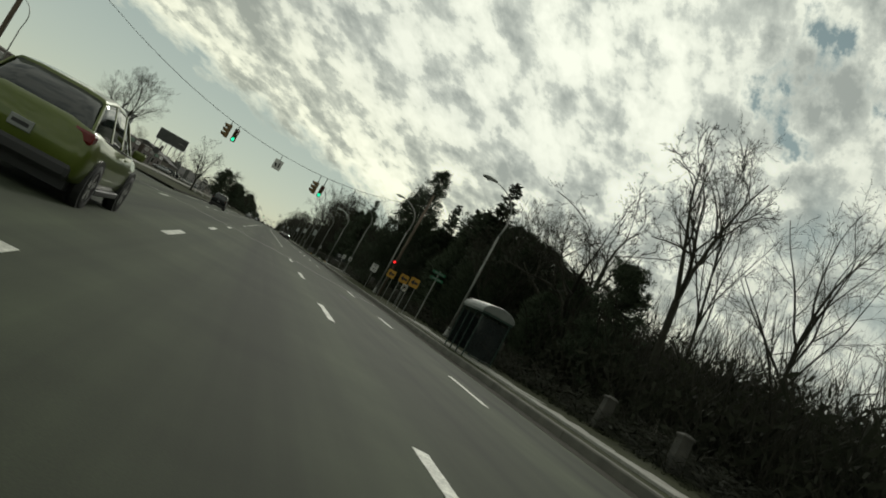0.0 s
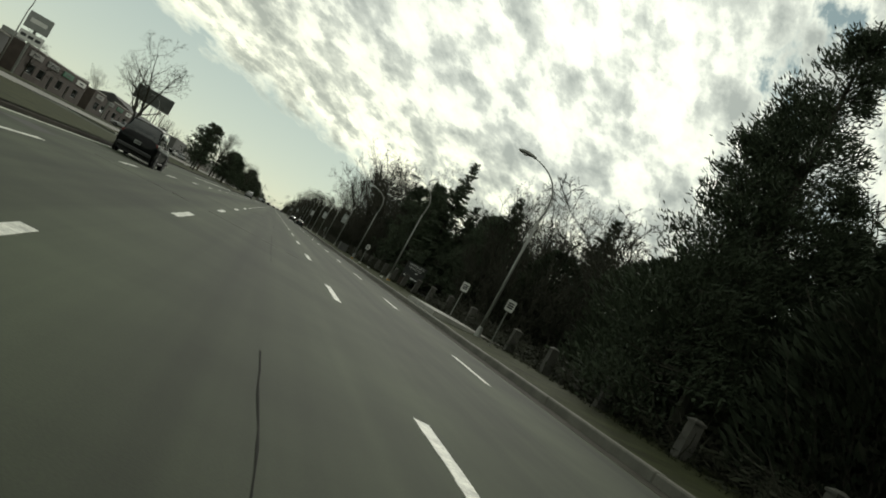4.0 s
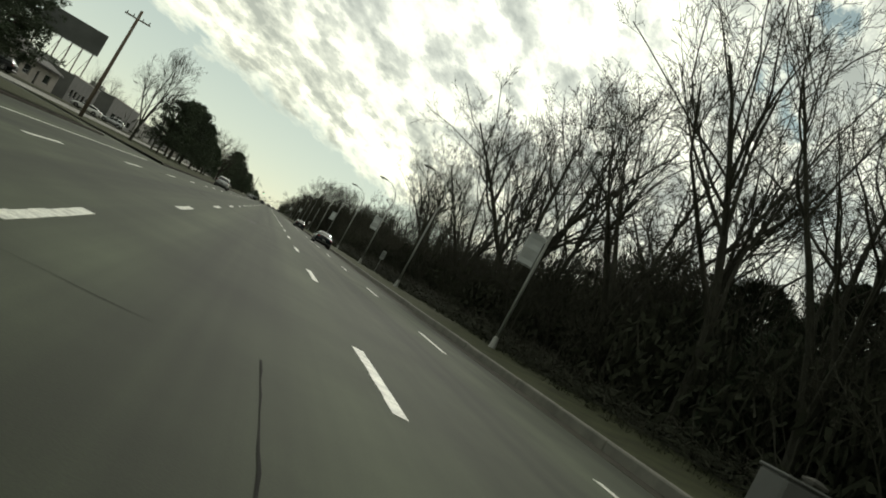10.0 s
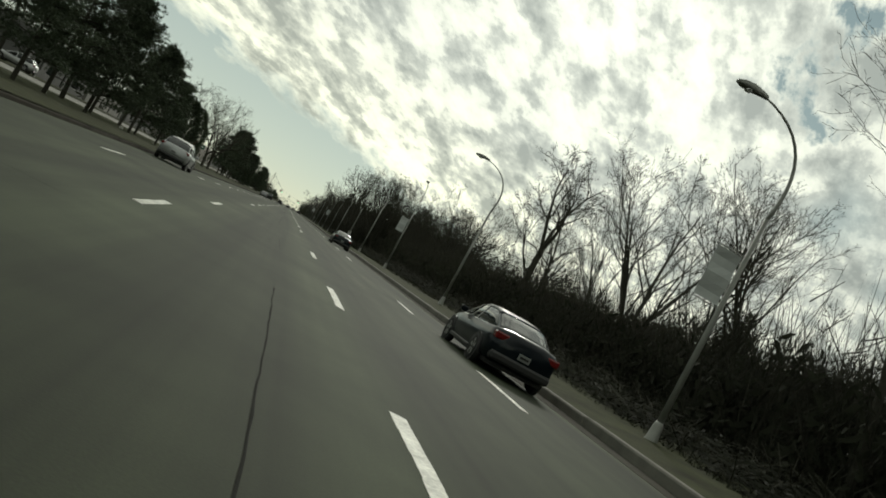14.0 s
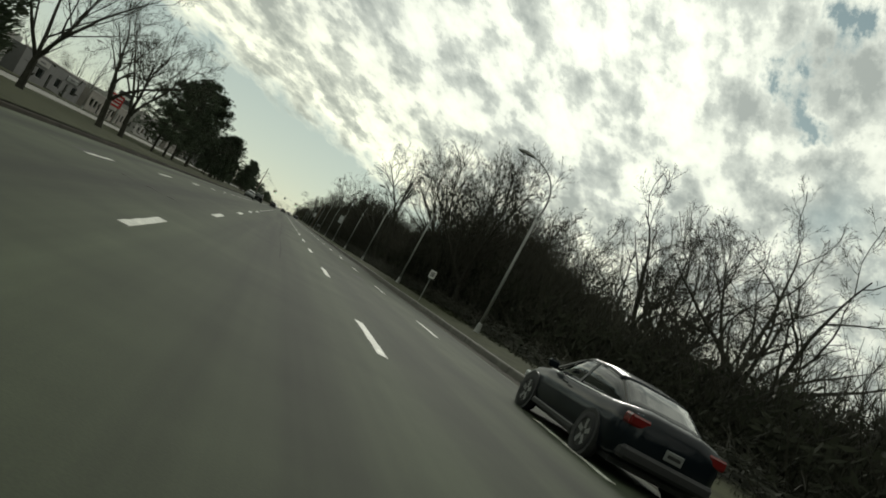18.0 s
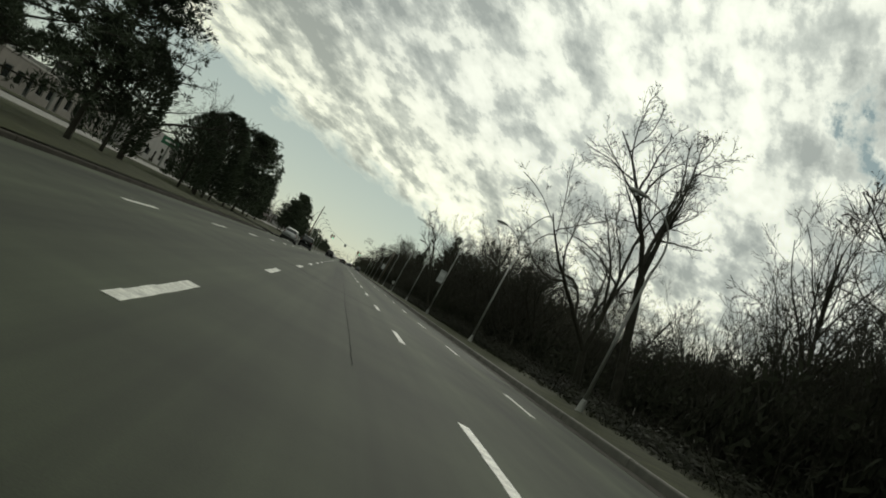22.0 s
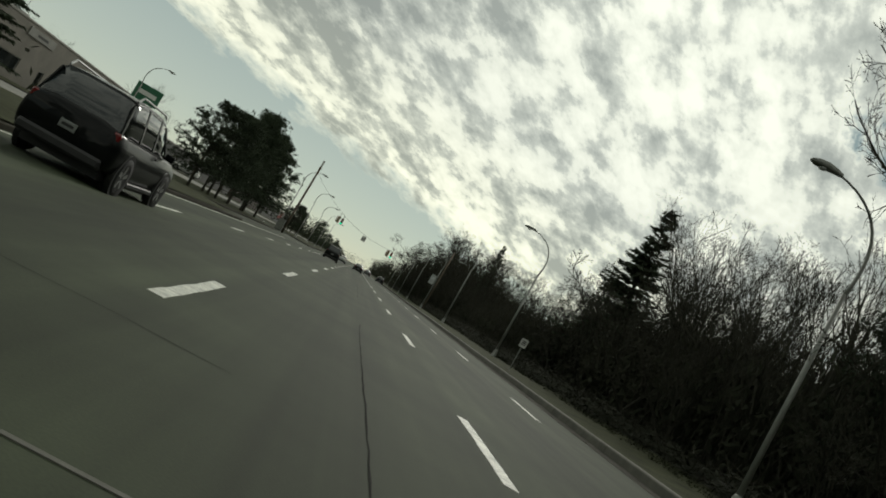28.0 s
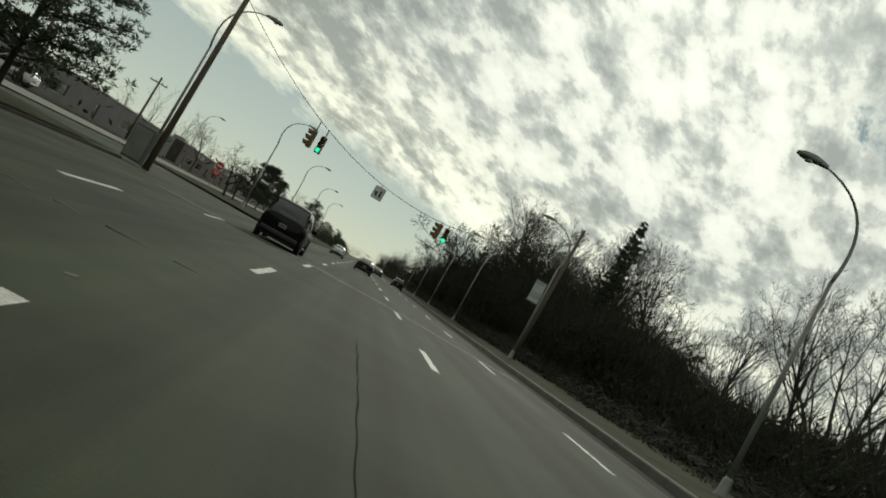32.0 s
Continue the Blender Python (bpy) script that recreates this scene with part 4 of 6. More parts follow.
# ---- undergrowth along the wood's edge ----
def undergrowth(seed, length=12.0, depth=4.0, tall=3.2):
    rng_ = random.Random(seed)
    st, lf = Build(), Build()
    for k in range(95):
        x, y_ = rng_.uniform(0, depth), rng_.uniform(0, length)
        h = tall * rng_.uniform(0.4, 1.15)
        p = Vector((x, y_, -0.1))
        d = Vector((rng_.gauss(0, 0.25), rng_.gauss(0, 0.25), 1)).normalized()
        pts = [p]
        for i in range(3):
            d = (d + Vector((rng_.gauss(0, 0.3), rng_.gauss(0, 0.3), rng_.gauss(0, 0.1)))).normalized()
            pts.append(pts[-1] + d * h / 3)
        st.tube(pts, [0.025, 0.02, 0.014, 0.008], 3, False)
        for i in range(3):
            q = pts[rng_.randint(1, 2)]
            w = Vector((rng_.gauss(0, 1), rng_.gauss(0, 1), rng_.uniform(0.1, 1.2))).normalized()
            s = w.orthogonal().normalized() * 0.014
            e = q + w * h * 0.35 + Vector((0, 0, 0.1))
            st.add([q - s, q + s, e + s * 0.5, e - s * 0.5], [(0, 1, 2, 3)])
    for k in range(750):
        x, y_ = rng_.uniform(0, depth), rng_.uniform(-0.3, length + 0.3)
        top = tall * (0.62 + 0.45 * noise.noise(Vector((x * 0.4, y_ * 0.45, seed))))
        p = Vector((x, y_, rng_.uniform(0.15, 1.0) * top))
        w = Vector((rng_.gauss(0, 0.45), rng_.gauss(0, 0.45), rng_.uniform(0.3, 1.0))).normalized()
        l_ = rng_.uniform(0.5, 1.3)
        s = w.orthogonal().normalized() * rng_.uniform(0.012, 0.024)
        e = Vector((rng_.gauss(0, 0.12), rng_.gauss(0, 0.12), 0))
        st.add([p - s, p + s, p + w * l_ + e + s * 0.4, p + w * l_ + e - s * 0.4], [(0, 1, 2, 3)])
    for k in range(3000):
        x, y_ = rng_.uniform(-0.2, depth), rng_.uniform(-0.3, length + 0.3)
        top = tall * (0.62 + 0.45 * noise.noise(Vector((x * 0.4, y_ * 0.45, seed))))
        z_ = rng_.random() * top * 0.8
        w = Vector((rng_.gauss(0, 1), rng_.gauss(0, 1), rng_.gauss(0.2, 0.8))).normalized()
        l_ = rng_.uniform(0.22, 0.6)
        s = w.orthogonal().normalized() * rng_.uniform(0.03, 0.09)
        p = Vector((x, y_, z_))
        lf.add([p, p + w * l_ * 0.5 + s, p + w * l_, p + w * l_ * 0.4 - s * 0.7], [(0, 1, 2, 3)])
    return mesh_of("stems", st.v, st.f, [TWIG]), mesh_of("foliage", lf.v, lf.f, [LEAF])


# how tall the brush stands at the wood's edge along the road
BRUSH = [(0, 4.6), (27, 4.6), (34, 5.0), (48, 4.8), (60, 5.5), (100, 5.0), (122, 4.8), (131, 2.4), (145, 3.2), (152, 5.0), (165, 6.0), (180, 6.0), (199, 5.6), (210, 5.2), (227, 4.6), (240, 5.0), (245, 4.8), (253, 4.3), (266, 4.2), (289, 4.0), (301, 4.1), (306, 3.7), (318, 3.7), (330, 4.8), (345, 6.4), (373, 6.4), (381, 5.0), (390, 4.6), (398, 3.5), (404, 3.3), (410, 4.4), (420, 5.2), (470, 6.2), (485, 6.4), (497, 6.4), (513, 5.2), (525, 4.2), (535, 3.9), (544, 3.4), (552, 3.5), (562, 4.6), (580, 6.0), (620, 7.0), (900, 7.0)]
THICKET = [undergrowth(s) for s in (31, 32, 33)]
rng = random.Random(8)
for row, x in enumerate((12.0, 14.4, 18.4, 22.6, 27.5, 33.0)):
    y = 8.0 + row * 3
    while y < 720:
        if (99 < y + 6 < 110 and row < 2) or (121 < y + 6 < 140 and row < 2):
            y += 11
            continue
        tall = 0.5 if row == 0 else seen_height(BRUSH, x + 1.5, y + 6) / 2.25 * rng.uniform(0.86, 1.04)
        ob = thing("undergrowth", "tangle of brown leafless brush along the wood's edge", "brush", pose(x + rng.uniform(-0.5, 0.5), y, 0.1) @ Matrix.Diagonal((1.1 if row < 3 else 1.3, 1.02, tall, 1)), kind="stuff")
        st, lf = THICKET[rng.randrange(3)]
        if row < 4:
            shared("stems", st, ob)
        shared("foliage", lf, ob)
        y += 12.0

# ---- trees of the median and beyond ----
bare_at(-15.4, 246.5, 11.3, 3, 0, 0.9, 0, "leafless broadleaf tree on the grass median")
bare_at(-15.4, 334.8, 11, 3, 70, 1.2, 0, "leafless broadleaf tree on the grass median")
bare_at(-13.4, 345.3, 9.6, 6, 0, 1.1, 0, "leafless broadleaf tree on the grass median")
bare_at(-13.2, 351.7, 10.4, 3, 130, 1.25, 0, "leafless broadleaf tree on the grass median")
bare_at(-15.5, 427.5, 8.2, 0, 0, 0.9, 0, "leafless broadleaf tree on the grass median")
bare_at(-13.9, 399.3, 8.6, 6, 50, 1.0, 0, "leafless broadleaf tree on the grass median")
bare_at(-16.4, 281.7, 9.6, 2, 50, 1, 0, "leafless broadleaf tree on the grass median")
bare_at(-16.5, 268.8, 10, 0, 90, 1.1, 0, "leafless broadleaf tree on the grass median")
bare_at(-16.5, 300.8, 9.4, 3, 20, 1, 0, "leafless broadleaf tree on the grass median")
bare_at(-15, 462.7, 5.2, 6, 90, 0.9, 0, "leafless broadleaf tree on the grass median")
bare_at(-15, 468.6, 5.2, 2, 10, 0.9, 0, "leafless broadleaf tree on the grass median")
bare_at(-15, 522.8, 8.2, 2, 30, 0.8, 0, "leafless broadleaf tree on the grass median")
bare_at(-15.8, 602.5, 5.6, 6, 0, 1.2, 0, "leafless broadleaf tree on the grass median")
bare_at(-15.8, 608.3, 5.2, 2, 70, 1.2, 0, "leafless broadleaf tree on the grass median")
bare_at(-13.4, 135, 9.4, 2, 20, 1.0, 0, "leafless broadleaf tree on the grass median")
bare_at(-14.2, 422.7, 8.4, 0, 20, 1.0, 0, "leafless broadleaf tree on the grass median")
bare_at(-14.2, 12.6, 7.5, 6, 20, 1.1, 0, "leafless broadleaf tree on the grass median")
bare_at(-18, 85.3, 9.3, 3, 0, 1.25, 0, "leafless broadleaf tree on the grass median")
bare_at(-36, 177.7, 6.8, 2, 0, 1, 0, "leafless broadleaf tree on the grass median")
bare_at(-37.5, 186.4, 6, 6, 0, 1.1, 0, "leafless broadleaf tree on the grass median")
bare_at(-41.2, 235.8, 9, 0, 0, 1.2, 0, "leafless broadleaf tree on the grass median")
bare_at(-39, 345, 7.5, 2, 0, 1.1, 0, "leafless broadleaf tree on the grass median")
bare_at(-42, 433, 7.5, 0, 0, 1.1, 0, "leafless broadleaf tree on the grass median")
bare_at(-31.5, 651.7, 9, 0, 0, 1.3, 0, "leafless broadleaf tree on the grass median")
bare_at(-18, 687.9, 7.5, 4, 0, 1.3, 0, "leafless broadleaf tree on the grass median")
bare_at(-18, 724.1, 8.2, 3, 0, 1.3, 0, "leafless broadleaf tree on the grass median")
pine_at(-13.6, 194.4, 8, 0, 0)
pine_at(-14.6, 200.2, 7.4, 1, 60)
pine_at(-14.2, 258.3, 7, 0, 20)
pine_at(-13.5, 263.6, 8, 1, 90)
pine_at(-14.2, 270.7, 8.6, 0, 150)
pine_at(-13.5, 277, 8.6, 1, 10)
pine_at(-15, 284.1, 8.2, 0, 80)
pine_at(-13.5, 291, 8, 1, 160)
pine_at(-14.2, 297, 7.6, 0, 40)
pine_at(-13.5, 303.9, 7, 1, 60)
pine_at(-12.8, 363.9, 7.1, 0, 10)
pine_at(-12.8, 371.2, 8.2, 1, 60)
pine_at(-13.1, 379.2, 9.8, 0, 130)
pine_at(-12.4, 386.5, 9.8, 1, 30)
pine_at(-12.8, 431.5, 8.2, 0, 70)
pine_at(-12.8, 438.3, 9, 1, 10)
pine_at(-13.4, 509.8, 6.6, 0, 0)
pine_at(-13.2, 516.3, 7.4, 1, 60)
pine_at(-13.4, 520.7, 7.6, 0, 120)
pine_at(-13.4, 527.2, 9.8, 1, 30)
pine_at(-13.2, 534.4, 9, 0, 10)
pine_at(-13.6, 538.6, 9.2, 1, 75)
pine_at(-13.2, 545.5, 8.2, 0, 200)
pine_at(-16.5, 622.8, 6, 0, 0)
pine_at(-16.5, 631.5, 6.8, 1, 40)
pine_at(-16.5, 644.5, 6, 0, 90)
arb_at(-12.4, 408.5, 5.6, 405.4 * 7, 1.15)
arb_at(-12.1, 413, 6.6, 409.1 * 7, 1.25)
arb_at(-12.4, 417.8, 6.6, 413.6 * 7, 1.25)
arb_at(-12.6, 422.4, 6.2, 422.4 * 7, 1.2)
arb_at(-13.5, 452.4, 5.6, 452.4 * 7, 1)
arb_at(-13.5, 456.8, 6, 456.8 * 7, 1.1)
arb_at(-13.5, 394.5, 6, 394.5 * 7, 1.2)
arb_at(-13.5, 311.7, 6, 311.7 * 7, 1.4)
arb_at(-13.5, 318.9, 6, 318.9 * 7, 1.4)
spruce_at(-15.1, 479, 9.2, 1, 0, 1.1)
spruce_at(-14.5, 474, 7, 0, 0, 1.2)


# ---- far woods, too distant to tell apart ----
def distant(name, label, places, pairs, every_=(2, 7)):
    v, f = [], []
    for x, y, h, k, tn in places:
        s = h / pairs[k][1]
        c, d = math.cos(tn) * s * 1.2, math.sin(tn) * s * 1.2
        for me, every in zip(pairs[k][0], every_):
            co = [(x + q.co.x * c - q.co.y * d, y + q.co.x * d + q.co.y * c, q.co.z * s) for q in me.vertices]
            for i, q in enumerate(me.polygons):
                if (i // 3) % every == 0:
                    f.append(tuple(range(len(v), len(v) + len(q.vertices))))
                    v += [co[j] for j in q.vertices]
    return tagged(new(name, mesh_of(name, v, f, [TWIG])), label, "woods", kind="stuff")


distant("woods", "crowded leafless trees in the depth of the wood", deep, list(zip(INNER, INNER_H)), (1, 1))
FORMS = [(BARE[0], 17), (BARE[3], 18), (BARE[4], 13)]
places = []
y = 645.0
while y < 1150:
    places.append((rng.uniform(13, 22), y, rng.uniform(8.5, 12), rng.randrange(3), rng.uniform(0, 6)))
    y += rng.uniform(5, 8)
distant("far_woods", "hazy line of distant leafless trees along the road", places, FORMS)
places = []
y = 330.0
while y < 1150:
    places.append((-46 + rng.uniform(-6, 6), y, rng.uniform(6.5, 9.5), rng.randrange(3), rng.uniform(0, 6)))
    y += rng.uniform(11, 20)
distant("far_trees", "distant leafless trees behind the shops", places, FORMS)
places = []
y = 690.0
while y < 1150:
    places.append((-16 + rng.uniform(-2, 2), y, rng.uniform(5.5, 8), 0, rng.uniform(0, 6)))
    y += rng.uniform(9, 15)
ob = distant("far_evergreens", "distant dark evergreens on the median", places, [(PINE[0], 11)], (1, 7))
ob.data.materials.clear()
ob.data.materials.append(NEEDLE)


def far_brush():
    """Brush and small trees where the road is lost in the distance."""
    rng_ = random.Random(61)
    b = Build()
    for x0, x1, ya, yb, h, n in ((12.5, 26, 690, 1250, 7.5, 6500), (-40, -12, 760, 1250, 4.2, 3500), (-90, 90, 1240, 1270, 11, 2600), (-60, -34, 330, 1250, 4.5, 3000)):
        for k in range(n):
            x, y_ = rng_.uniform(x0, x1), rng_.uniform(ya, yb)
            top = h * (0.75 + 0.5 * noise.noise(Vector((x * 0.12, y_ * 0.09, 3.0))))
            p = Vector((x, y_, rng_.random() ** 1.2 * top))
            w = Vector((rng_.gauss(0, 0.8), rng_.gauss(0, 0.8), rng_.gauss(0.5, 0.6))).normalized()
            l_ = rng_.uniform(0.8, 2.2)
            s_ = w.orthogonal().normalized() * rng_.uniform(0.1, 0.35)
            b.add([p, p + w * l_ * 0.5 + s_, p + w * l_, p + w * l_ * 0.4 - s_ * 0.7], [(0, 1, 2, 3)])
    return tagged(part("far_brush", b, LEAF), "dark distant brush where the road meets the horizon", "brush", kind="stuff")


far_brush()


def grass_tufts(name, x0, x1, ya, yb, n, z_of, seed):
    rng_ = random.Random(seed)
    b = Build()
    for k in range(n):
        x, y_ = x0 + (x1 - x0) * rng_.random(), rng_.uniform(ya, yb)
        for i in range(3):
            p = Vector((x + rng_.gauss(0, 0.05), y_ + rng_.gauss(0, 0.05), z_of(x) - 0.02))
            t_ = p + Vector((rng_.gauss(0, 0.07), rng_.gauss(0, 0.07), rng_.uniform(0.06, 0.2)))
            b.add([p, p + Vector((0.03, 0.012, 0)), t_], [(0, 1, 2)])
    return tagged(part(name, b, LEAF), "ragged tufts of dry winter grass on the verge", "grass", kind="stuff")


grass_tufts("grass_right", 10.9, 12.6, 5, 600, 9000, lambda x: 0.07 + 0.066 * (x - EDGE_R - 0.3), 71)

# ---- street lamps ----
def davit_lamp():
    base, pole, arm, head, lens = Build(), Build(), Build(), Build(), Build()
    base.lathe([(0.2, -0.3), (0.2, 0.05), (0.16, 0.10), (0.13, 0.5), (0.095, 0.58), (0.0, 0.59)], 10)
    pole.tube([(0, 0, 0.3), (0, 0, 3.4), (0, 0, 6.5)], [0.085, 0.072, 0.06], 10)
    pts = [(0, 0, 6.45)]
    for k in range(1, 13):
        a = k / 12
        pts.append((-1.65 * a ** 2.2 + 0.26 * math.sin(a * math.pi), 0, 6.45 + 2.75 * math.sin(a * 1.45)))
    arm.tube(pts, [0.058 - 0.0026 * k for k in range(13)], 8)
    e = pts[-1]
    rings = []
    for dx, w, zt, zb in ((0.12, 0.05, 0.05, -0.05), (-0.10, 0.10, 0.09, -0.06), (-0.38, 0.16, 0.10, -0.09), (-0.66, 0.15, 0.06, -0.10), (-0.82, 0.07, 0.0, -0.07)):
        rings.append([(e[0] + dx, -w, e[2] + zb * 0.6), (e[0] + dx, -w * 0.6, e[2] + zb), (e[0] + dx, w * 0.6, e[2] + zb), (e[0] + dx, w, e[2] + zb * 0.6), (e[0] + dx, w * 0.7, e[2] + zt), (e[0] + dx, -w * 0.7, e[2] + zt)])
    head.rings(rings, True)
    lens.lathe([(0.12, 0), (0.10, -0.05), (0.02, -0.075)], 10, at=(e[0] - 0.45, 0, e[2] - 0.085))
    return base, pole, arm, head, lens


LAMP = davit_lamp()


def street_lamp(x, y, turn=0.0, banner=False, mirror=1, high=1.0, arm_turn=0.0, label="tall galvanised street lamp with a curved arm"):
    ob = thing("street_lamp", label + (" and a pale banner" if banner else ""), "street lamp", pose(x, y, 0.24 if x > 11 else 0.16 if x > 0 else 0.0, 0, 0, turn if mirror > 0 else 180 + turn) @ Matrix.Diagonal((1, 1, high, 1)), "street lamps")
    shared("base", LAMP_ME[0], ob)
    shared("pole", LAMP_ME[1], ob)
    swing = pose(0, 0, 0, 0, 0, arm_turn)
    shared("arm", LAMP_ME[2], ob, swing)
    h = shared("lamp_head", LAMP_ME[3], ob, swing)
    shared("lens", LAMP_ME[4], h)
    if banner:
        for z in (3.85, 5.35):
            part("bracket", Build().tube([(-0.88, 0, z), (0, 0, z)], 0.02, 5), STEEL, ob)
        bb = Build()
        n = 6
        rings = []
        for k in range(n + 1):
            z = 3.9 + 1.4 * k / n
            o = 0.03 * math.sin(k * 1.7)
            rings.append([(-0.85, o - 0.006, z), (-0.45, o * 1.6 - 0.006, z), (-0.12, o - 0.006, z), (-0.12, o + 0.006, z), (-0.45, o * 1.6 + 0.006, z), (-0.85, o + 0.006, z)])
        bb.rings(rings, True)
        part("banner", bb, BANNER, ob, "pale grey cloth banner")
    return ob


BANNER = material("banner_cloth", (0.42, 0.44, 0.43), 0.8, vary=0.12, scale=1.5)
LAMP_ME = [mesh_of(n, b.v, b.f, [m], smooth=True) for n, b, m in zip(("base", "pole", "arm", "lamp_head", "lens"), LAMP, (STEEL, STEEL, STEEL, STEEL, CLEAR_LAMP))]
for y in (43.6, 70.8, 100.6, 130.7, 160.3, 191, 217.2, 241.5, 269.8, 298.4, 326, 353.5, 384, 411.6, 442.1, 471.3, 506.2, 538.6, 568.2, 600, 630, 660, 690):
    street_lamp(11.3 if y < 50 else 10.8, y, 0, y in (191, 241.5, 298.4, 442.1, 568.2), high=0.95 if 60 < y < 165 else 0.98, arm_turn=75.0 if y in (191, 298.4, 442.1) else 0.0)
for y in (558, 590, 622, 655, 690):
    street_lamp(-11.6, y, 0, False, -1)
for y in (85, 150, 236, 316, 403, 499, 540, 580, 637):
    street_lamp(-29.6, y, 0, False, 1 if y < 510 else -1, 1.0, 0.0, "distant galvanised street lamp beyond the median")


# ---- lettering ----
def letters(text, size, mat, parent, at, name="lettering"):
    cu = bpy.data.curves.new(name, "FONT")
    cu.body, cu.size, cu.align_x, cu.align_y, cu.extrude = text, size, "CENTER", "CENTER", 0.004
    tmp = new("tmp", cu)
    bpy.context.view_layer.update()
    me = bpy.data.meshes.new_from_object(tmp.evaluated_get(bpy.context.evaluated_depsgraph_get()))
    bpy.data.objects.remove(tmp)
    me.materials.clear()
    me.materials.append(mat)
    me.name = name
    return shared(name, me, parent, at)




def plate(b, w, h, z, y=-0.03, t=0.006, corner=0.06):
    """A sign plate with cut corners, facing the traffic."""
    o = [(-w / 2 + corner, z - h / 2), (w / 2 - corner, z - h / 2), (w / 2, z - h / 2 + corner), (w / 2, z + h / 2 - corner), (w / 2 - corner, z + h / 2), (-w / 2 + corner, z + h / 2), (-w / 2, z + h / 2 - corner), (-w / 2, z - h / 2 + corner)]
    return b.rings([[(x, y + t, zz) for x, zz in o], [(x, y, zz) for x, zz in o]], True)


def bars(parent, rows, mat, y=-0.04, name="lettering_bar"):
    for x0, x1, z0, z1 in rows:
        part(name, Build().box(x0, x1, y, y + 0.004, z0, z1), mat, parent)


def post(b, x, h, r=0.03):
    return b.box(x - r, x + r, 0.0, r * 1.4, -0.2, h, 0.008)


def arrow_sign(x, y):
    ob = thing("arrow_sign", "yellow square warning sign with a black sideways arrow on two posts", "road sign", pose(x, y, 0.2, 0, 0, -4), "yellow arrow signs")
    for dx in (-0.22, 0.22):
        part("post", post(Build(), dx, 1.85, 0.025), STEEL, ob)
    part("plate", plate(Build(), 0.62, 0.62, 2.0), YELLOW, ob, "yellow sign plate")
    a = [(x_ * 0.8, 2.0 + z_ * 0.8) for x_, z_ in ((-0.3, 0), (-0.06, 0.24), (-0.06, 0.09), (0.3, 0.09), (0.3, -0.09), (-0.06, -0.09), (-0.06, -0.24))]
    b = Build()
    b.add([(px_, -0.038, pz) for px_, pz in a] + [(px_, -0.032, pz) for px_, pz in a], [(0, 6, 5, 4, 3, 2, 1)] + [(i, (i + 1) % 7, 7 + (i + 1) % 7, 7 + i) for i in range(7)])
    part("arrow", b, BLACK, ob)


for x, y in ((9.6, 50.3), (9.7, 54.8), (9.6, 59.9)):
    arrow_sign(x, y)


def speed_sign(x, y):
    ob = thing("speed_limit_sign", "white speed limit sign reading 40 on a steel post", "road sign", pose(x, y, 0.2, 0, 0, -3))
    part("post", post(Build(), 0, 2.36), STEEL, ob)
    part("plate", plate(Build(), 0.61, 0.76, 2.0), WHITE, ob)
    letters("SPEED", 0.14, BLACK, ob, pose(0, -0.034, 2.28, 90))
    letters("LIMIT", 0.14, BLACK, ob, pose(0, -0.034, 2.14, 90))
    letters("40", 0.36, BLACK, ob, pose(0, -0.034, 1.86, 90))


speed_sign(10.2, 73.8)


def white_sign(x, y, h=2.35, w=0.4, t=0.5, grey=False):
    ob = thing("notice_sign", "small white roadside notice sign on a thin steel post", "road sign", pose(x, y, 0.2, 0, 0, -3), "small white signs")
    part("post", post(Build(), 0, h + t / 2 - 0.05, 0.025), STEEL, ob)
    part("plate", plate(Build(), w, t, h, corner=0.04), SIGN_BACK if grey else WHITE, ob)
    bars(ob, [(-w * 0.33, w * 0.33, h + t * (0.22 - 0.2 * k) - 0.03, h + t * (0.22 - 0.2 * k) + 0.03) for k in range(3)], BLACK)


for x, y, h in ((10.4, 97.0, 1.9), (10.4, 105.2, 1.9), (9.8, 144.2, 1.75), (9.3, 334.8, 1.65), (9.6, 494.9, 1.6), (10.2, 55.8, 1.5)):
    white_sign(x, y, h)
white_sign(11.3, 233.0, 1.8, 0.4, 0.85, True)


def do_not_enter(x, y):
    ob = thing("do_not_enter_sign", "round red sign with a white bar above a red plate", "road sign", pose(x, y, 0.13, 0, 0, 4), "red median signs")
    part("post", post(Build(), 0, 2.55, 0.03), STEEL, ob)
    part("plate", plate(Build(), 0.8, 0.8, 2.2, corner=0.05), WHITE, ob)
    disc = Build().lathe([(0.0, -0.045), (0.37, -0.045), (0.37, -0.038), (0.0, -0.038)], 24, "y", (0, 0, 2.2))
    part("disc", disc, RED_SIGN, ob, "red disc")
    bars(ob, [(-0.27, 0.27, 2.13, 2.27)], WHITE, -0.052, "white_bar")
    part("lower_plate", plate(Build(), 0.8, 0.48, 1.5, corner=0.04), RED_SIGN, ob)
    bars(ob, [(-0.27, 0.27, 1.56, 1.63), (-0.22, 0.22, 1.38, 1.45)], WHITE)


for x, y in ((-16, 595),):
    do_not_enter(x, y)


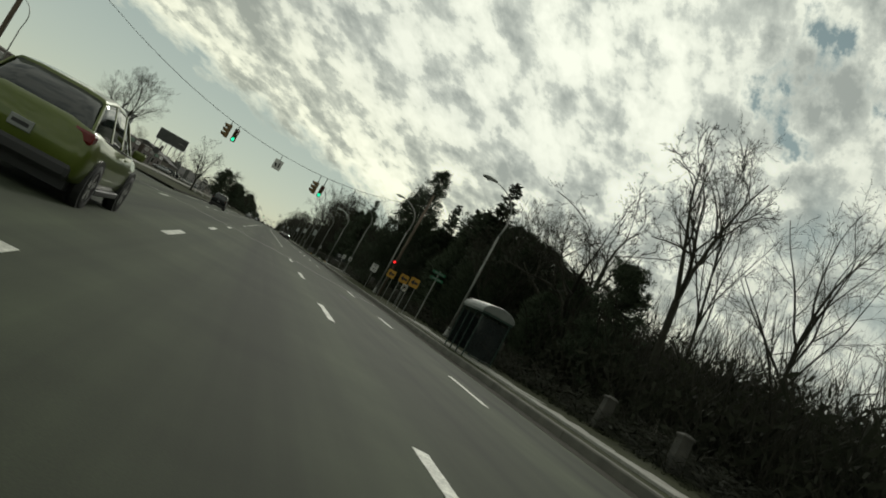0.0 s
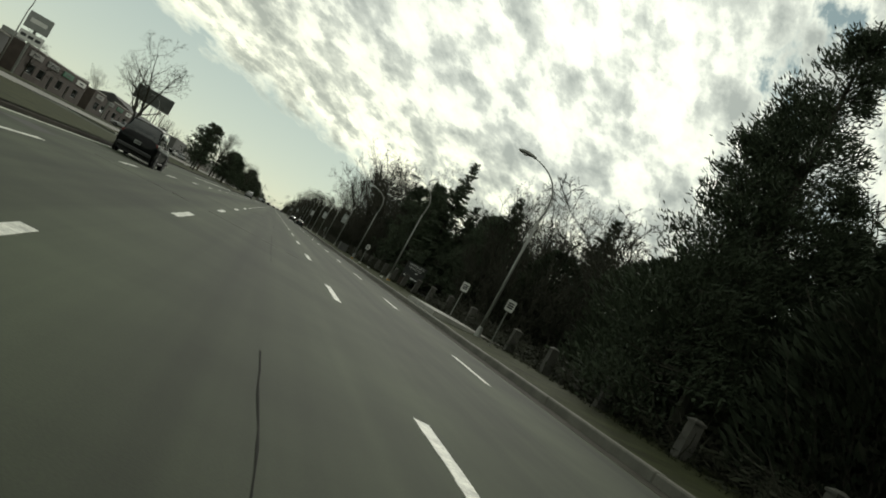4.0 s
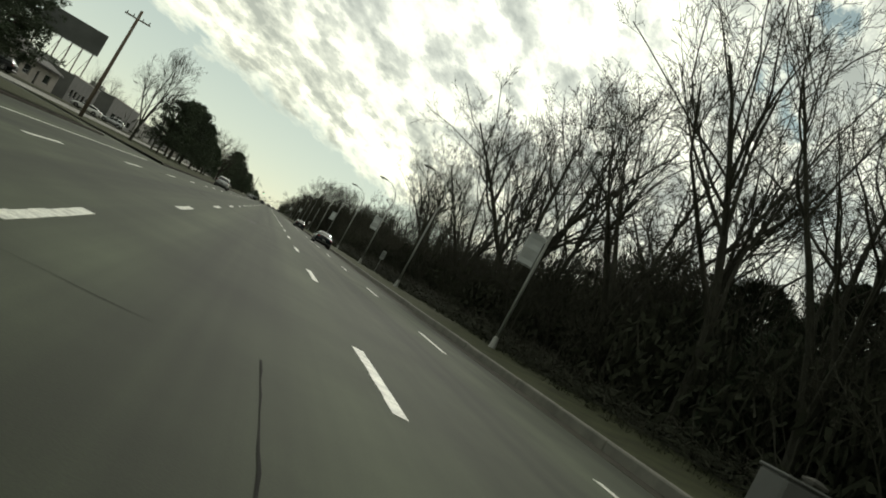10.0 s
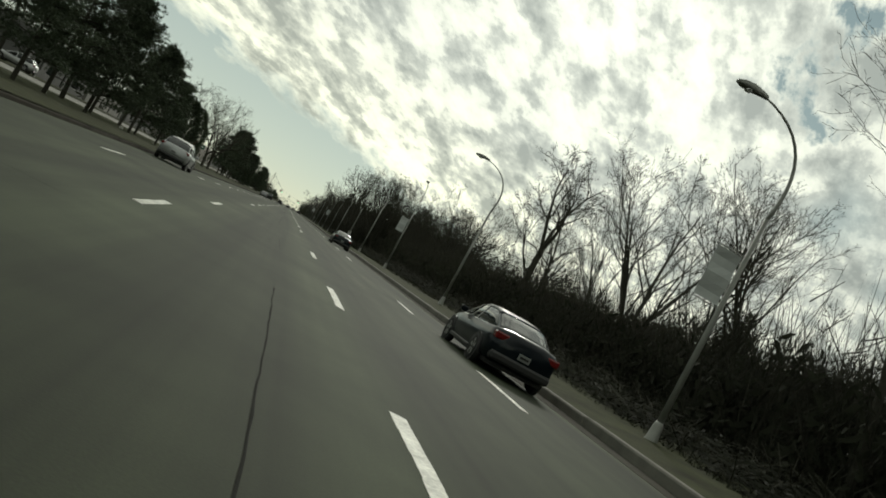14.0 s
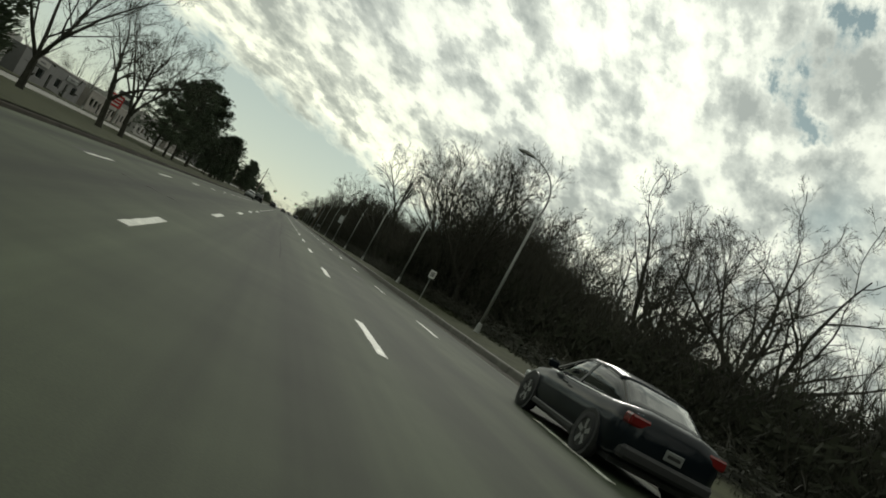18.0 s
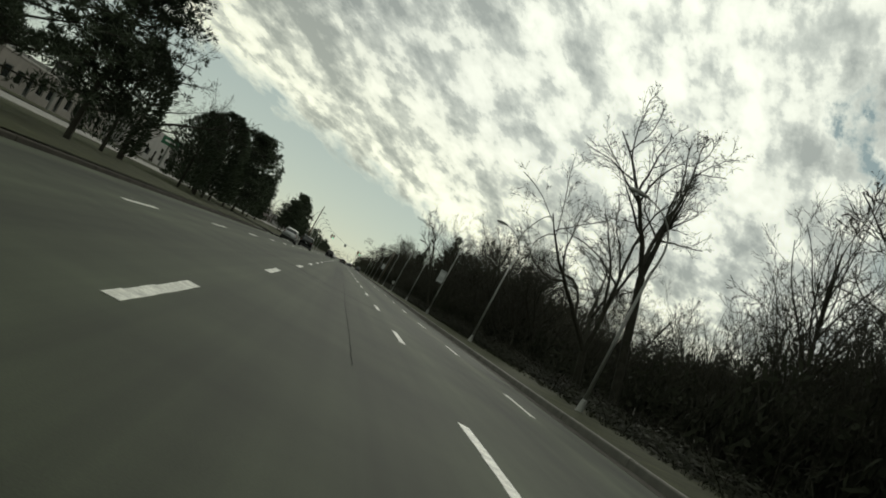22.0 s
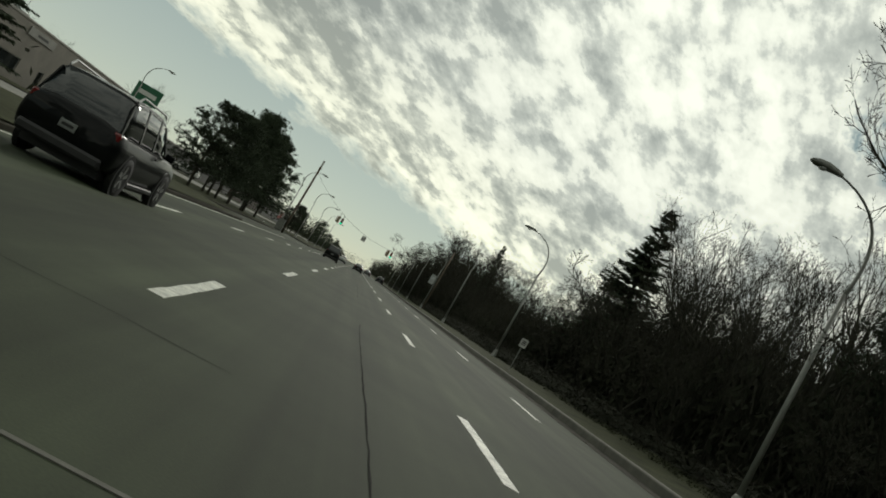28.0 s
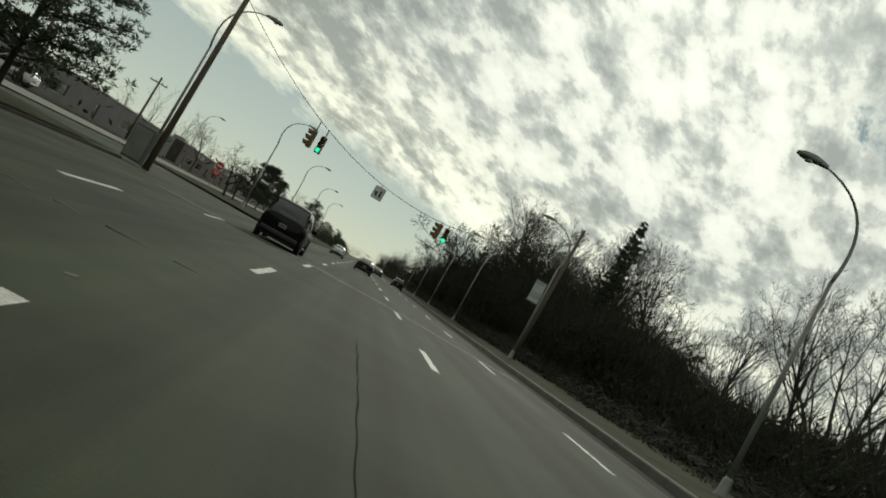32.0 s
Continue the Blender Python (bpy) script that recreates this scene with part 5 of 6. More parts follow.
# ---- signals on span wires ----
def pole_timber(x, y, h, label="weathered timber utility pole", r=0.17, arm=False):
    ob = thing("utility_pole", label, "utility pole", pose(x, y, 0.1, 0.6, 0.8, 0), "utility poles")
    part("shaft", Build().tube([(0, 0, -0.2), (0, 0, h * 0.5), (0, 0, h)], [r, r * 0.86, r * 0.68], 10), TIMBER, ob, smooth=True)
    if arm:
        part("crossarm", Build().box(-1.1, 1.1, -0.06, 0.06, h - 0.8, h - 0.68, 0.01), TIMBER, ob)
        for dx in (-0.95, -0.4, 0.4, 0.95):
            part("insulator", Build().lathe([(0.03, h - 0.68), (0.05, h - 0.62), (0.03, h - 0.55), (0.045, h - 0.5), (0.0, h - 0.46)], 8, at=(dx, 0, 0)), GREY_WALL, ob)
    else:
        part("bracket", Build().box(-0.22, 0.22, -0.05, 0.05, h - 1.15, h - 1.0, 0.01), STEEL, ob)
    return ob


def cable(name, a, b_, sag, r=0.016, label="black span wire hanging between two poles"):
    pts = []
    for k in range(25):
        f = k / 24
        p = Vector(a).lerp(Vector(b_), f)
        pts.append((p.x, p.y, p.z - sag * 4 * f * (1 - f)))
    return tagged(part(name, Build().tube(pts, r, 5), BLACK), label, "cable")


def wire_height(a, b_, sag, x):
    f = (x - a[0]) / (b_[0] - a[0])
    return a[2] + (b_[2] - a[2]) * f - sag * 4 * f * (1 - f)


def signal_head(x, y, top, turn, lit=True, wire=0.0):
    ob = thing("traffic_signal", "three-lamp yellow traffic signal hanging on a span wire" + (" showing green" if lit else ""), "traffic signal", pose(x, y, top, 0, random.uniform(-1, 1), turn), "traffic signals")
    part("hanger", Build().tube([(0, 0, wire - top + 0.03), (0, 0, -0.02)], 0.03, 6), BLACK, ob)
    part("housing", Build().box(-0.15, 0.15, -0.11, 0.11, -0.9, 0.0, 0.03), SIGNAL, ob)
    for k, m in enumerate((RED_LAMP, material("amber_lens", (0.2, 0.09, 0.01), 0.3), GREEN_LIGHT if lit else BLACK)):
        z = -0.16 - 0.29 * k
        v = Build()
        rings = []
        for yy, rr in ((-0.10, 0.135), (-0.32, 0.13)):
            rings.append([(rr * math.cos(a), yy - (0.06 * math.sin(a) if yy < -0.2 else 0), z + rr * math.sin(a)) for a in (math.radians(-40 + 260 * i / 12) for i in range(13))])
        inner = [[(p[0] * 0.95, p[1], z + (p[2] - z) * 0.95) for p in r] for r in rings]
        v.rings(rings, False, False)
        v.rings(inner[::-1], False, False)
        part("visor", v, SIGNAL, ob)
        part("lens", Build().lathe([(0.0, -0.13), (0.08, -0.125), (0.115, -0.11), (0.12, -0.10)], 14, "y", (0, 0, z)), m, ob)
    return ob


def hanging_sign(x, y, top, wire):
    ob = thing("lane_sign", "white lane-use sign hanging on a span wire", "road sign", pose(x, y, top, 0, 1, 0))
    part("hanger", Build().tube([(0, 0, wire - top + 0.03), (0, 0, -0.1)], 0.02, 6), BLACK, ob)
    part("plate", plate(Build(), 0.62, 0.72, -0.38, corner=0.04), WHITE, ob)
    bars(ob, [(-0.16, -0.05, -0.57, -0.4), (-0.24, -0.05, -0.4, -0.33), (0.06, 0.16, -0.57, -0.2)], BLACK)


pole_timber(10.5, 66.4, 9.7, r=0.15)
pole_timber(-16.4, 44.7, 9.7, r=0.15)
SPAN = ((-16.4, 44.7, 8.9), (10.5, 66.4, 8.7), 3.1)
cable("span_wire", *SPAN)
for x, y, z in ((-4.75, 54.1, 5.55), (2.0, 59.55, 5.45)):
    signal_head(x, y, z, -3, True, wire_height(*SPAN, x))
    signal_head(x - 0.5, y - 0.4, z, -72, False, wire_height(*SPAN, x - 0.5))
hanging_sign(-1.55, 56.7, 5.35, wire_height(*SPAN, -1.55))
ped = thing("pedestrian_signal", "black pedestrian signal lit red on a timber pole", "pedestrian signal", pose(10.35, 66.2, 0.2))
part("housing", Build().box(-0.2, 0.2, -0.22, 0.0, 2.9, 3.3, 0.03), BLACK, ped)
part("lens", Build().box(-0.09, 0.09, -0.235, -0.222, 3.02, 3.2), RED_LIGHT, ped)
pole_timber(-10.5, 555.0, 10.4, r=0.16)
pole_timber(11.2, 569.2, 9.6, r=0.15)
SPAN = ((-10.5, 555.0, 8.9), (11.2, 569.2, 8.6), 3.8)
cable("span_wire", *SPAN)
for x, y, z in ((-4.8, 558.75, 5.5), (3.2, 564.0, 5.0)):
    signal_head(x, y, z, -3, True, wire_height(*SPAN, x))
    signal_head(x - 0.5, y - 0.37, z, -72, False, wire_height(*SPAN, x - 0.5))
hanging_sign(-1.2, 561.1, 4.95, wire_height(*SPAN, -1.2))
cab = thing("control_cabinet", "grey steel signal control cabinet strapped to a pole", "cabinet", pose(-11.0, 554.7, 0.0))
part("body", Build().box(-0.6, 0.3, -0.3, 0.3, 0.0, 1.6, 0.03), GREY_WALL, cab)
part("door", Build().box(-0.55, 0.25, -0.325, -0.302, 0.1, 1.5, 0.01), STEEL, cab)
pole_timber(-16.4, 228.5, 9.8, arm=True)
pole_timber(-30, 507, 9, arm=True)
pole_timber(-30, 583, 8.3, arm=True)
pole_timber(-31, 615, 8.3, arm=True)
ob = thing("street_name_sign", "green street name blades on a steel post", "road sign", pose(9.3, 43.6, 0.2))
part("post", post(Build(), 0, 3.1, 0.035), STEEL, ob)
for z, y_, tn in ((2.95, -0.03, 0), (2.6, -0.03, 0)):
    b = part("name_blade", plate(Build(), 0.8, 0.17, z, corner=0.03), GREEN_SIGN, ob)
    part("lettering_bar", Build().box(-0.28, 0.28, -0.042, -0.036, z - 0.03, z + 0.03), SHELTER_ROOF, b)
cab = thing("utility_box", "dull grey utility box on the verge", "utility box", pose(10.2, 171, 0.2, 0, 0, 8))
part("body", Build().box(-0.55, 0.55, -0.35, 0.35, 0, 0.95, 0.05), GREY_WALL, cab)
part("lid", Build().box(-0.58, 0.58, -0.38, 0.38, 0.952, 1.02, 0.03), GREY_WALL, cab)

# ---- bus shelter ----
sh = thing("bus_shelter", "dark green bus shelter with glazed sides and a white vaulted roof", "bus shelter", pose(8.9, 31.0, 0.1) @ Matrix.Diagonal((0.74, 0.54, 0.86, 1)))
for x in (0.05, 1.75):
    for y in (0.05, 2.0, 3.9, 5.75):
        part("frame_post", Build().box(x - 0.035, x + 0.035, y - 0.035, y + 0.035, 0, 2.25, 0.008), SHELTER, sh)
for y0, y1 in ((0.09, 1.96), (2.04, 3.86), (3.94, 5.71)):
    part("glass_pane", Build().box(1.74, 1.755, y0, y1, 0.25, 2.1), GLASS, sh)
    part("rail", Build().box(1.71, 1.79, y0, y1, 0.14, 0.22, 0.008), SHELTER, sh)
part("glass_pane", Build().box(0.09, 1.71, 0.045, 0.058, 0.25, 2.1), GLASS, sh)
part("glass_pane", Build().box(0.09, 1.71, 5.742, 5.755, 0.25, 2.1), GLASS, sh)
part("fascia", Build().box(-0.06, 1.86, -0.06, 5.86, 2.25, 2.37, 0.02), SHELTER, sh)
rb = Build()
rings = []
for y in (-0.1, 0.0, 1.5, 3.0, 4.5, 5.8, 5.9):
    s = 0.96 if y in (-0.1, 5.9) else 1.0
    arc = [(0.9 + 1.02 * s * math.cos(a), y, 2.372 + 0.46 * s * math.sin(a)) for a in (math.pi * k / 10 for k in range(11))]
    rings.append(arc)
rb.rings(rings, True)
part("roof", rb, SHELTER_ROOF, sh, "white vaulted roof", smooth=False)
for y in (1.2, 3.2):
    part("notice", Build().box(1.70, 1.715, y, y + 0.45, 0.5, 0.9), WHITE, sh, "small white notice")
part("bench", Build().box(1.1, 1.6, 1.0, 4.8, 0.43, 0.48, 0.01), SHELTER, sh)
for y in (1.3, 4.5):
    part("bench_leg", Build().box(1.3, 1.4, y - 0.03, y + 0.03, 0, 0.43), SHELTER, sh)

# ---- cemetery boundary: stone posts and the sign ----
pb = Build()
def square(r, z):
    return [(-r, -r, z), (r, -r, z), (r, r, z), (-r, r, z)]


pb.rings([square(0.20, -0.3), square(0.19, 0.2), square(0.165, 1.0)], True)
cp = Build()
cp.rings([square(0.20, 1.002), square(0.20, 1.06), square(0.06, 1.13)], True)
post_me, cap_me = mesh_of("shaft", pb.v, pb.f, [STONE]), mesh_of("cap", cp.v, cp.f, [STONE])
for k, y in enumerate([13.0, 19.2, 24.0, 36.6, 67.8, 78.0, 83.4, 88.7, 94.2, 99.2, 107.2, 113.1, 118.7, 124.4, 129.9, 135.8, 142.0, 147.9, 154.0, 159.8, 166.3, 172.7]):
    ob = thing("stone_post", "weathered grey stone boundary post with a low cap", "stone post", pose(12.0, y, 0.3, random.uniform(-2, 2), random.uniform(-2, 2), random.uniform(-5, 5)), "cemetery boundary posts")
    shared("shaft", post_me, ob)
    shared("cap", cap_me, ob)
ob = thing("cemetery_sign", "dark cemetery sign with raised white letters and smaller lines below", "sign board", pose(12.75, 131.6, 0.5, 0, 0, -8) @ Matrix.Diagonal((0.72, 0.72, 0.72, 1)))
part("board", plate(Build(), 2.6, 2.1, 1.75, 0.0, 0.12, 0.04), material("sign_black", (0.02, 0.022, 0.02), 0.6), ob)
for dx in (-1.1, 1.1):
    part("pier", Build().box(dx - 0.2, dx + 0.2, 0.13, 0.5, -0.3, 1.1, 0.03), BRICK, ob)
letters("EVERGREEN", 0.36, WHITE, ob, pose(-0.05, -0.006, 2.5, 90))
letters("CEMETERY", 0.36, WHITE, ob, pose(-0.1, -0.006, 2.12, 90))
bars(ob, [(0.1, 0.45, 1.66, 1.78), (-1.1, -0.8, 1.0, 1.15), (-0.7, -0.4, 0.88, 1.1), (-0.2, 0.3, 0.9, 1.05), (0.4, 1.05, 0.88, 1.0)], WHITE, -0.012)
for k, (x, y, m) in enumerate(((10.4, 127.8, YELLOW), (9.2, 124, WHITE), (9.0, 138, WHITE), (10.2, 140, WHITE), (9.0, 145, YELLOW), (-10, 119, WHITE), (-11.5, 122, WHITE), (-10.5, 533, WHITE), (-13, 178, WHITE), (-12, 281, WHITE))):
    lb = Build()
    r = random.Random(k)
    lb.rings([[(math.cos(a) * 0.13 * r.uniform(0.7, 1.2), math.sin(a) * 0.1 * r.uniform(0.7, 1.2), z) for a in (2 * math.pi * i / 7 for i in range(7))] for z in (0, 0.06, 0.11)], True)
    ob = tagged(part("litter", lb, m), "crumpled scrap of litter lying on the verge grass", "litter")
    ob.matrix_basis = pose(x, y, 0.2)
    ob["group"] = "litter"

# ---- cars ----
def section(w, z0, z1, y, tuck=0.10, crown=0.05):
    """Half-rounded cross-section of a car body at y."""
    h = z1 - z0
    pts = [(w * 0.80, z0), (w * 0.95, z0 + 0.06), (w, z0 + h * 0.35), (w * 0.995, z0 + h * 0.62), (w - tuck * 0.5, z1 - 0.07), (w - tuck, z1 - 0.01), (w * 0.5, z1 + crown)]
    return [(x, y, z) for x, z in pts] + [(-x, y, z) for x, z in reversed(pts)]


CAR_KINDS = {
    # lower body: (y, half width, sill, deck); cabin: (y, half width at belt, half width at roof, belt, roof)
    "sedan": dict(body=[(-2.40, 0.62, 0.42, 0.86), (-2.33, 0.78, 0.30, 0.98), (-2.05, 0.88, 0.24, 1.03), (-1.3, 0.91, 0.22, 0.98), (0.0, 0.92, 0.22, 0.95), (0.95, 0.91, 0.22, 0.94), (1.7, 0.88, 0.24, 0.84), (2.15, 0.80, 0.26, 0.72), (2.38, 0.60, 0.34, 0.58)],
                  cabin=[(-1.98, 0.70, 0.62, 1.0, 1.03), (-1.25, 0.80, 0.60, 0.98, 1.38), (-0.5, 0.82, 0.61, 0.96, 1.455), (0.25, 0.82, 0.61, 0.95, 1.43), (1.25, 0.78, 0.66, 0.93, 0.96)], wheel=0.335, axles=(-1.42, 1.42), roof=(-1.2, 0.32), pillars=((-1.93, -1.22), (-0.22, -0.22), (1.2, 0.3))),
    "suv": dict(body=[(-2.30, 0.80, 0.45, 1.02), (-2.24, 0.88, 0.36, 1.10), (-1.9, 0.92, 0.32, 1.10), (-1.0, 0.93, 0.30, 1.08), (0.2, 0.93, 0.30, 1.06), (0.95, 0.92, 0.30, 1.06), (1.7, 0.90, 0.32, 1.02), (2.15, 0.86, 0.34, 0.94), (2.32, 0.74, 0.40, 0.76)],
                cabin=[(-2.22, 0.80, 0.74, 1.07, 1.12), (-2.02, 0.84, 0.68, 1.08, 1.70), (-1.2, 0.85, 0.69, 1.07, 1.78), (0.1, 0.85, 0.69, 1.06, 1.76), (0.45, 0.84, 0.70, 1.06, 1.62), (1.15, 0.80, 0.72, 1.05, 1.08)], wheel=0.385, axles=(-1.38, 1.40), roof=(-1.98, 0.14), pillars=((-2.18, -2.0), (-1.15, -1.15), (-0.2, -0.2), (1.1, 0.25))),
    "hatch": dict(body=[(-2.16, 0.74, 0.45, 0.96), (-2.08, 0.86, 0.34, 1.05), (-1.75, 0.90, 0.28, 1.06), (-0.9, 0.91, 0.25, 1.02), (0.2, 0.91, 0.25, 0.98), (0.95, 0.90, 0.25, 0.97), (1.6, 0.88, 0.27, 0.90), (2.0, 0.82, 0.29, 0.80), (2.2, 0.66, 0.36, 0.64)],
                  cabin=[(-2.05, 0.76, 0.68, 1.03, 1.06), (-1.62, 0.81, 0.62, 1.04, 1.50), (-0.8, 0.83, 0.63, 1.01, 1.585), (0.1, 0.83, 0.63, 0.98, 1.55), (1.15, 0.79, 0.68, 0.96, 1.0)], wheel=0.345, axles=(-1.30, 1.32), roof=(-1.62, 0.2), pillars=((-2.0, -1.6), (-0.95, -0.95), (-0.1, -0.1), (1.1, 0.2))),
}


def cabin_at(c, y):
    ys = [r[0] for r in c]
    return [float(np.interp(y, ys, [r[k] for r in c])) for k in (1, 2, 3, 4)]


def make_car(name, kind, coat, label, m, trim=BLACK, group="traffic", rails=False):
    k = CAR_KINDS[kind]
    ob = thing(name, label, "car", m, group)
    b = Build()
    rows = []
    bd = k["body"]
    ys = [r[0] for r in bd]
    fine = sorted(set(ys + [round(y, 2) for y in np.linspace(ys[0], ys[-1], 19)]))
    for y in fine:
        w, z0, z1 = (float(np.interp(y, ys, [r[i] for r in bd])) for i in (1, 2, 3))
        rows.append(section(w, z0, z1, y))
    b.rings(rows, True)
    body = part("body", b, coat, ob, smooth=True)
    # glazed cabin, then the painted roof and pillars just proud of it
    g = Build()
    cb = k["cabin"]
    rows = []
    for y in np.linspace(cb[0][0], cb[-1][0], 15):
        wb, wr, zb, zr = cabin_at(cb, y)
        zb -= 0.05
        e = min(0.08, (zr - zb) * 0.3)
        rows.append([(wb, y, zb), (wr + (wb - wr) * 0.12, y, zr - e), (wr * 0.9, y, zr - e * 0.25), (wr * 0.5, y, zr), (-wr * 0.5, y, zr), (-wr * 0.9, y, zr - e * 0.25), (-wr - (wb - wr) * 0.12, y, zr - e), (-wb, y, zb)])
    g.rings(rows, True)
    part("glazing", g, GLASS, ob, "dark reflecting glass", smooth=True)
    r = Build()
    rows = []
    for y in np.linspace(k["roof"][0], k["roof"][1], 9):
        wb, wr, zb, zr = cabin_at(cb, y)
        e = min(0.08, (zr - zb) * 0.3)
        top = [(wr + (wb - wr) * 0.12 + 0.008, y, zr - e - 0.01), (wr * 0.9 + 0.006, y, zr - e * 0.2 + 0.006), (wr * 0.5, y, zr + 0.012), (-wr * 0.5, y, zr + 0.012), (-wr * 0.9 - 0.006, y, zr - e * 0.2 + 0.006), (-wr - (wb - wr) * 0.12 - 0.008, y, zr - e - 0.01)]
        rows.append(top)
    r.rings(rows, True)
    part("roof", r, coat, ob, smooth=True)
    for ya, yb in k["pillars"]:
        for s in (-1, 1):
            wb, wr, zb, zr = cabin_at(cb, ya)
            wb2, wr2, zb2, zr2 = cabin_at(cb, yb)
            pb_ = Build()
            lo, hi = (wb + 0.004, ya, zb - 0.04), (wr2 + (wb2 - wr2) * 0.12 + 0.004, yb, zr2 - 0.07)
            t = 0.045
            pb_.add([(s * lo[0], lo[1] - t, lo[2]), (s * lo[0], lo[1] + t, lo[2]), (s * hi[0], hi[1] + t, hi[2]), (s * hi[0], hi[1] - t, hi[2]),
                     (s * (lo[0] - 0.03), lo[1] - t, lo[2]), (s * (lo[0] - 0.03), lo[1] + t, lo[2]), (s * (hi[0] - 0.03), hi[1] + t, hi[2]), (s * (hi[0] - 0.03), hi[1] - t, hi[2])],
                    [(0, 1, 2, 3), (7, 6, 5, 4), (0, 4, 5, 1), (1, 5, 6, 2), (2, 6, 7, 3), (3, 7, 4, 0)])
            part("pillar", pb_, coat, ob)
    if rails:
        for s in (-1, 1):
            part("roof_rail", Build().tube([(s * 0.66, -1.9, 1.71), (s * 0.67, -1.7, 1.84), (s * 0.67, -0.1, 1.83), (s * 0.66, 0.1, 1.77)], 0.022, 6), ALLOY, ob)
    R = k["wheel"]
    hw = 0.92 if kind != "suv" else 0.93
    for ax in k["axles"]:
        for s in (-1, 1):
            part("wheel_arch", Build().lathe([(R * 0.7, s * (hw - 0.10)), (R * 1.17, s * (hw - 0.10)), (R * 1.17, s * (hw + 0.006)), (R * 0.7, s * (hw + 0.004))], 22, "x", (0, ax, R)), BLACK, ob)
            wh = part("wheel", Build().lathe([(R * 0.5, s * (hw - 0.16)), (R * 0.66, s * (hw - 0.16)), (R * 0.66, s * (hw + 0.004)), (R * 0.5, s * (hw - 0.01))], 16, "x", (0, ax, R)), ALLOY, ob)
            part("tyre", Build().lathe([(R * 0.64, s * (hw - 0.2)), (R * 0.93, s * (hw - 0.2)), (R, s * (hw - 0.16)), (R, s * (hw - 0.02)), (R * 0.95, s * (hw + 0.014)), (R * 0.68, s * (hw + 0.016))], 24, "x", (0, ax, R), False), RUBBER, wh, smooth=True)
            rb_ = Build()
            for i in range(5):
                a = 2 * math.pi * i / 5 + 0.3
                c, d = math.cos(a), math.sin(a)
                q = 0.035
                rb_.add([(s * (hw + 0.006), ax + c * 0.05 - d * q, R + d * 0.05 + c * q), (s * (hw + 0.006), ax + c * 0.05 + d * q, R + d * 0.05 - c * q), (s * (hw + 0.012), ax + c * R * 0.62 + d * q * 1.3, R + d * R * 0.62 - c * q * 1.3), (s * (hw + 0.012), ax + c * R * 0.62 - d * q * 1.3, R + d * R * 0.62 + c * q * 1.3)], [(0, 1, 2, 3)])
            part("rim", rb_, ALLOY, wh)
    tail, nose = bd[1], bd[-2]
    yr = bd[0][0]
    zt = tail[3] - 0.17
    for s in (-1, 1):
        part("tail_light", Build().box(min(s * 0.5, s * 0.84), max(s * 0.5, s * 0.84), yr + 0.02, yr + 0.26, zt - 0.02, zt + 0.14, 0.03), RED_LAMP, ob, "red tail light")
        part("headlight", Build().box(min(s * 0.48, s * 0.78), max(s * 0.48, s * 0.78), nose[0] - 0.12, nose[0] + 0.14, nose[3] - 0.2, nose[3] - 0.06, 0.03), CLEAR_LAMP, ob)
        cw = cabin_at(cb, cb[-1][0] - 0.35)
        part("mirror", Build().box(min(s * (cw[0] + 0.04), s * (cw[0] + 0.24)), max(s * (cw[0] + 0.04), s * (cw[0] + 0.24)), cb[-1][0] - 0.5, cb[-1][0] - 0.38, cw[2] + 0.0, cw[2] + 0.14, 0.03), coat, ob)
        part("door_handle", Build().box(min(s * 0.915, s * 0.945), max(s * 0.915, s * 0.945), -0.1, 0.1, bd[4][3] - 0.12, bd[4][3] - 0.09, 0.008), coat if trim is BLACK else CHROME, ob)
        part("sill", Build().box(min(s * 0.80, s * 0.928), max(s * 0.80, s * 0.928), k["axles"][0] + R * 1.25, k["axles"][1] - R * 1.25, bd[4][1] * 0.25, bd[4][1] * 0.25 + 0.10, 0.02), trim, ob)
        part("window_trim", Build().tube([(s * (cabin_at(cb, y)[0] + 0.012), y, cabin_at(cb, y)[2] - 0.02) for y in np.linspace(cb[0][0] + 0.3, cb[-1][0] - 0.2, 6)], 0.012, 5), CHROME if kind == "sedan" else BLACK, ob)
    part("rear_bumper", Build().box(-0.78, 0.78, yr - 0.05, yr + 0.25, 0.32, 0.52, 0.05), trim, ob)
    part("front_bumper", Build().box(-0.74, 0.74, bd[-1][0] - 0.2, bd[-1][0] + 0.05, 0.28, 0.44, 0.05), trim, ob)
    pl = part("plate", Build().box(-0.155, 0.155, yr - 0.03, yr - 0.012, zt - 0.24, zt - 0.09, 0.008), SIGN_BACK, ob)
    part("plate_bar", Build().box(-0.11, 0.11, yr - 0.036, yr - 0.032, zt - 0.19, zt - 0.14), BLACK, pl)
    part("grille", Build().box(-0.42, 0.42, bd[-1][0] - 0.1, bd[-1][0] + 0.02, 0.46, 0.58, 0.02), BLACK, ob)
    part("underbody", Build().box(-0.74, 0.74, yr + 0.3, bd[-1][0] - 0.3, 0.17, 0.34), BLACK, ob)
    return ob


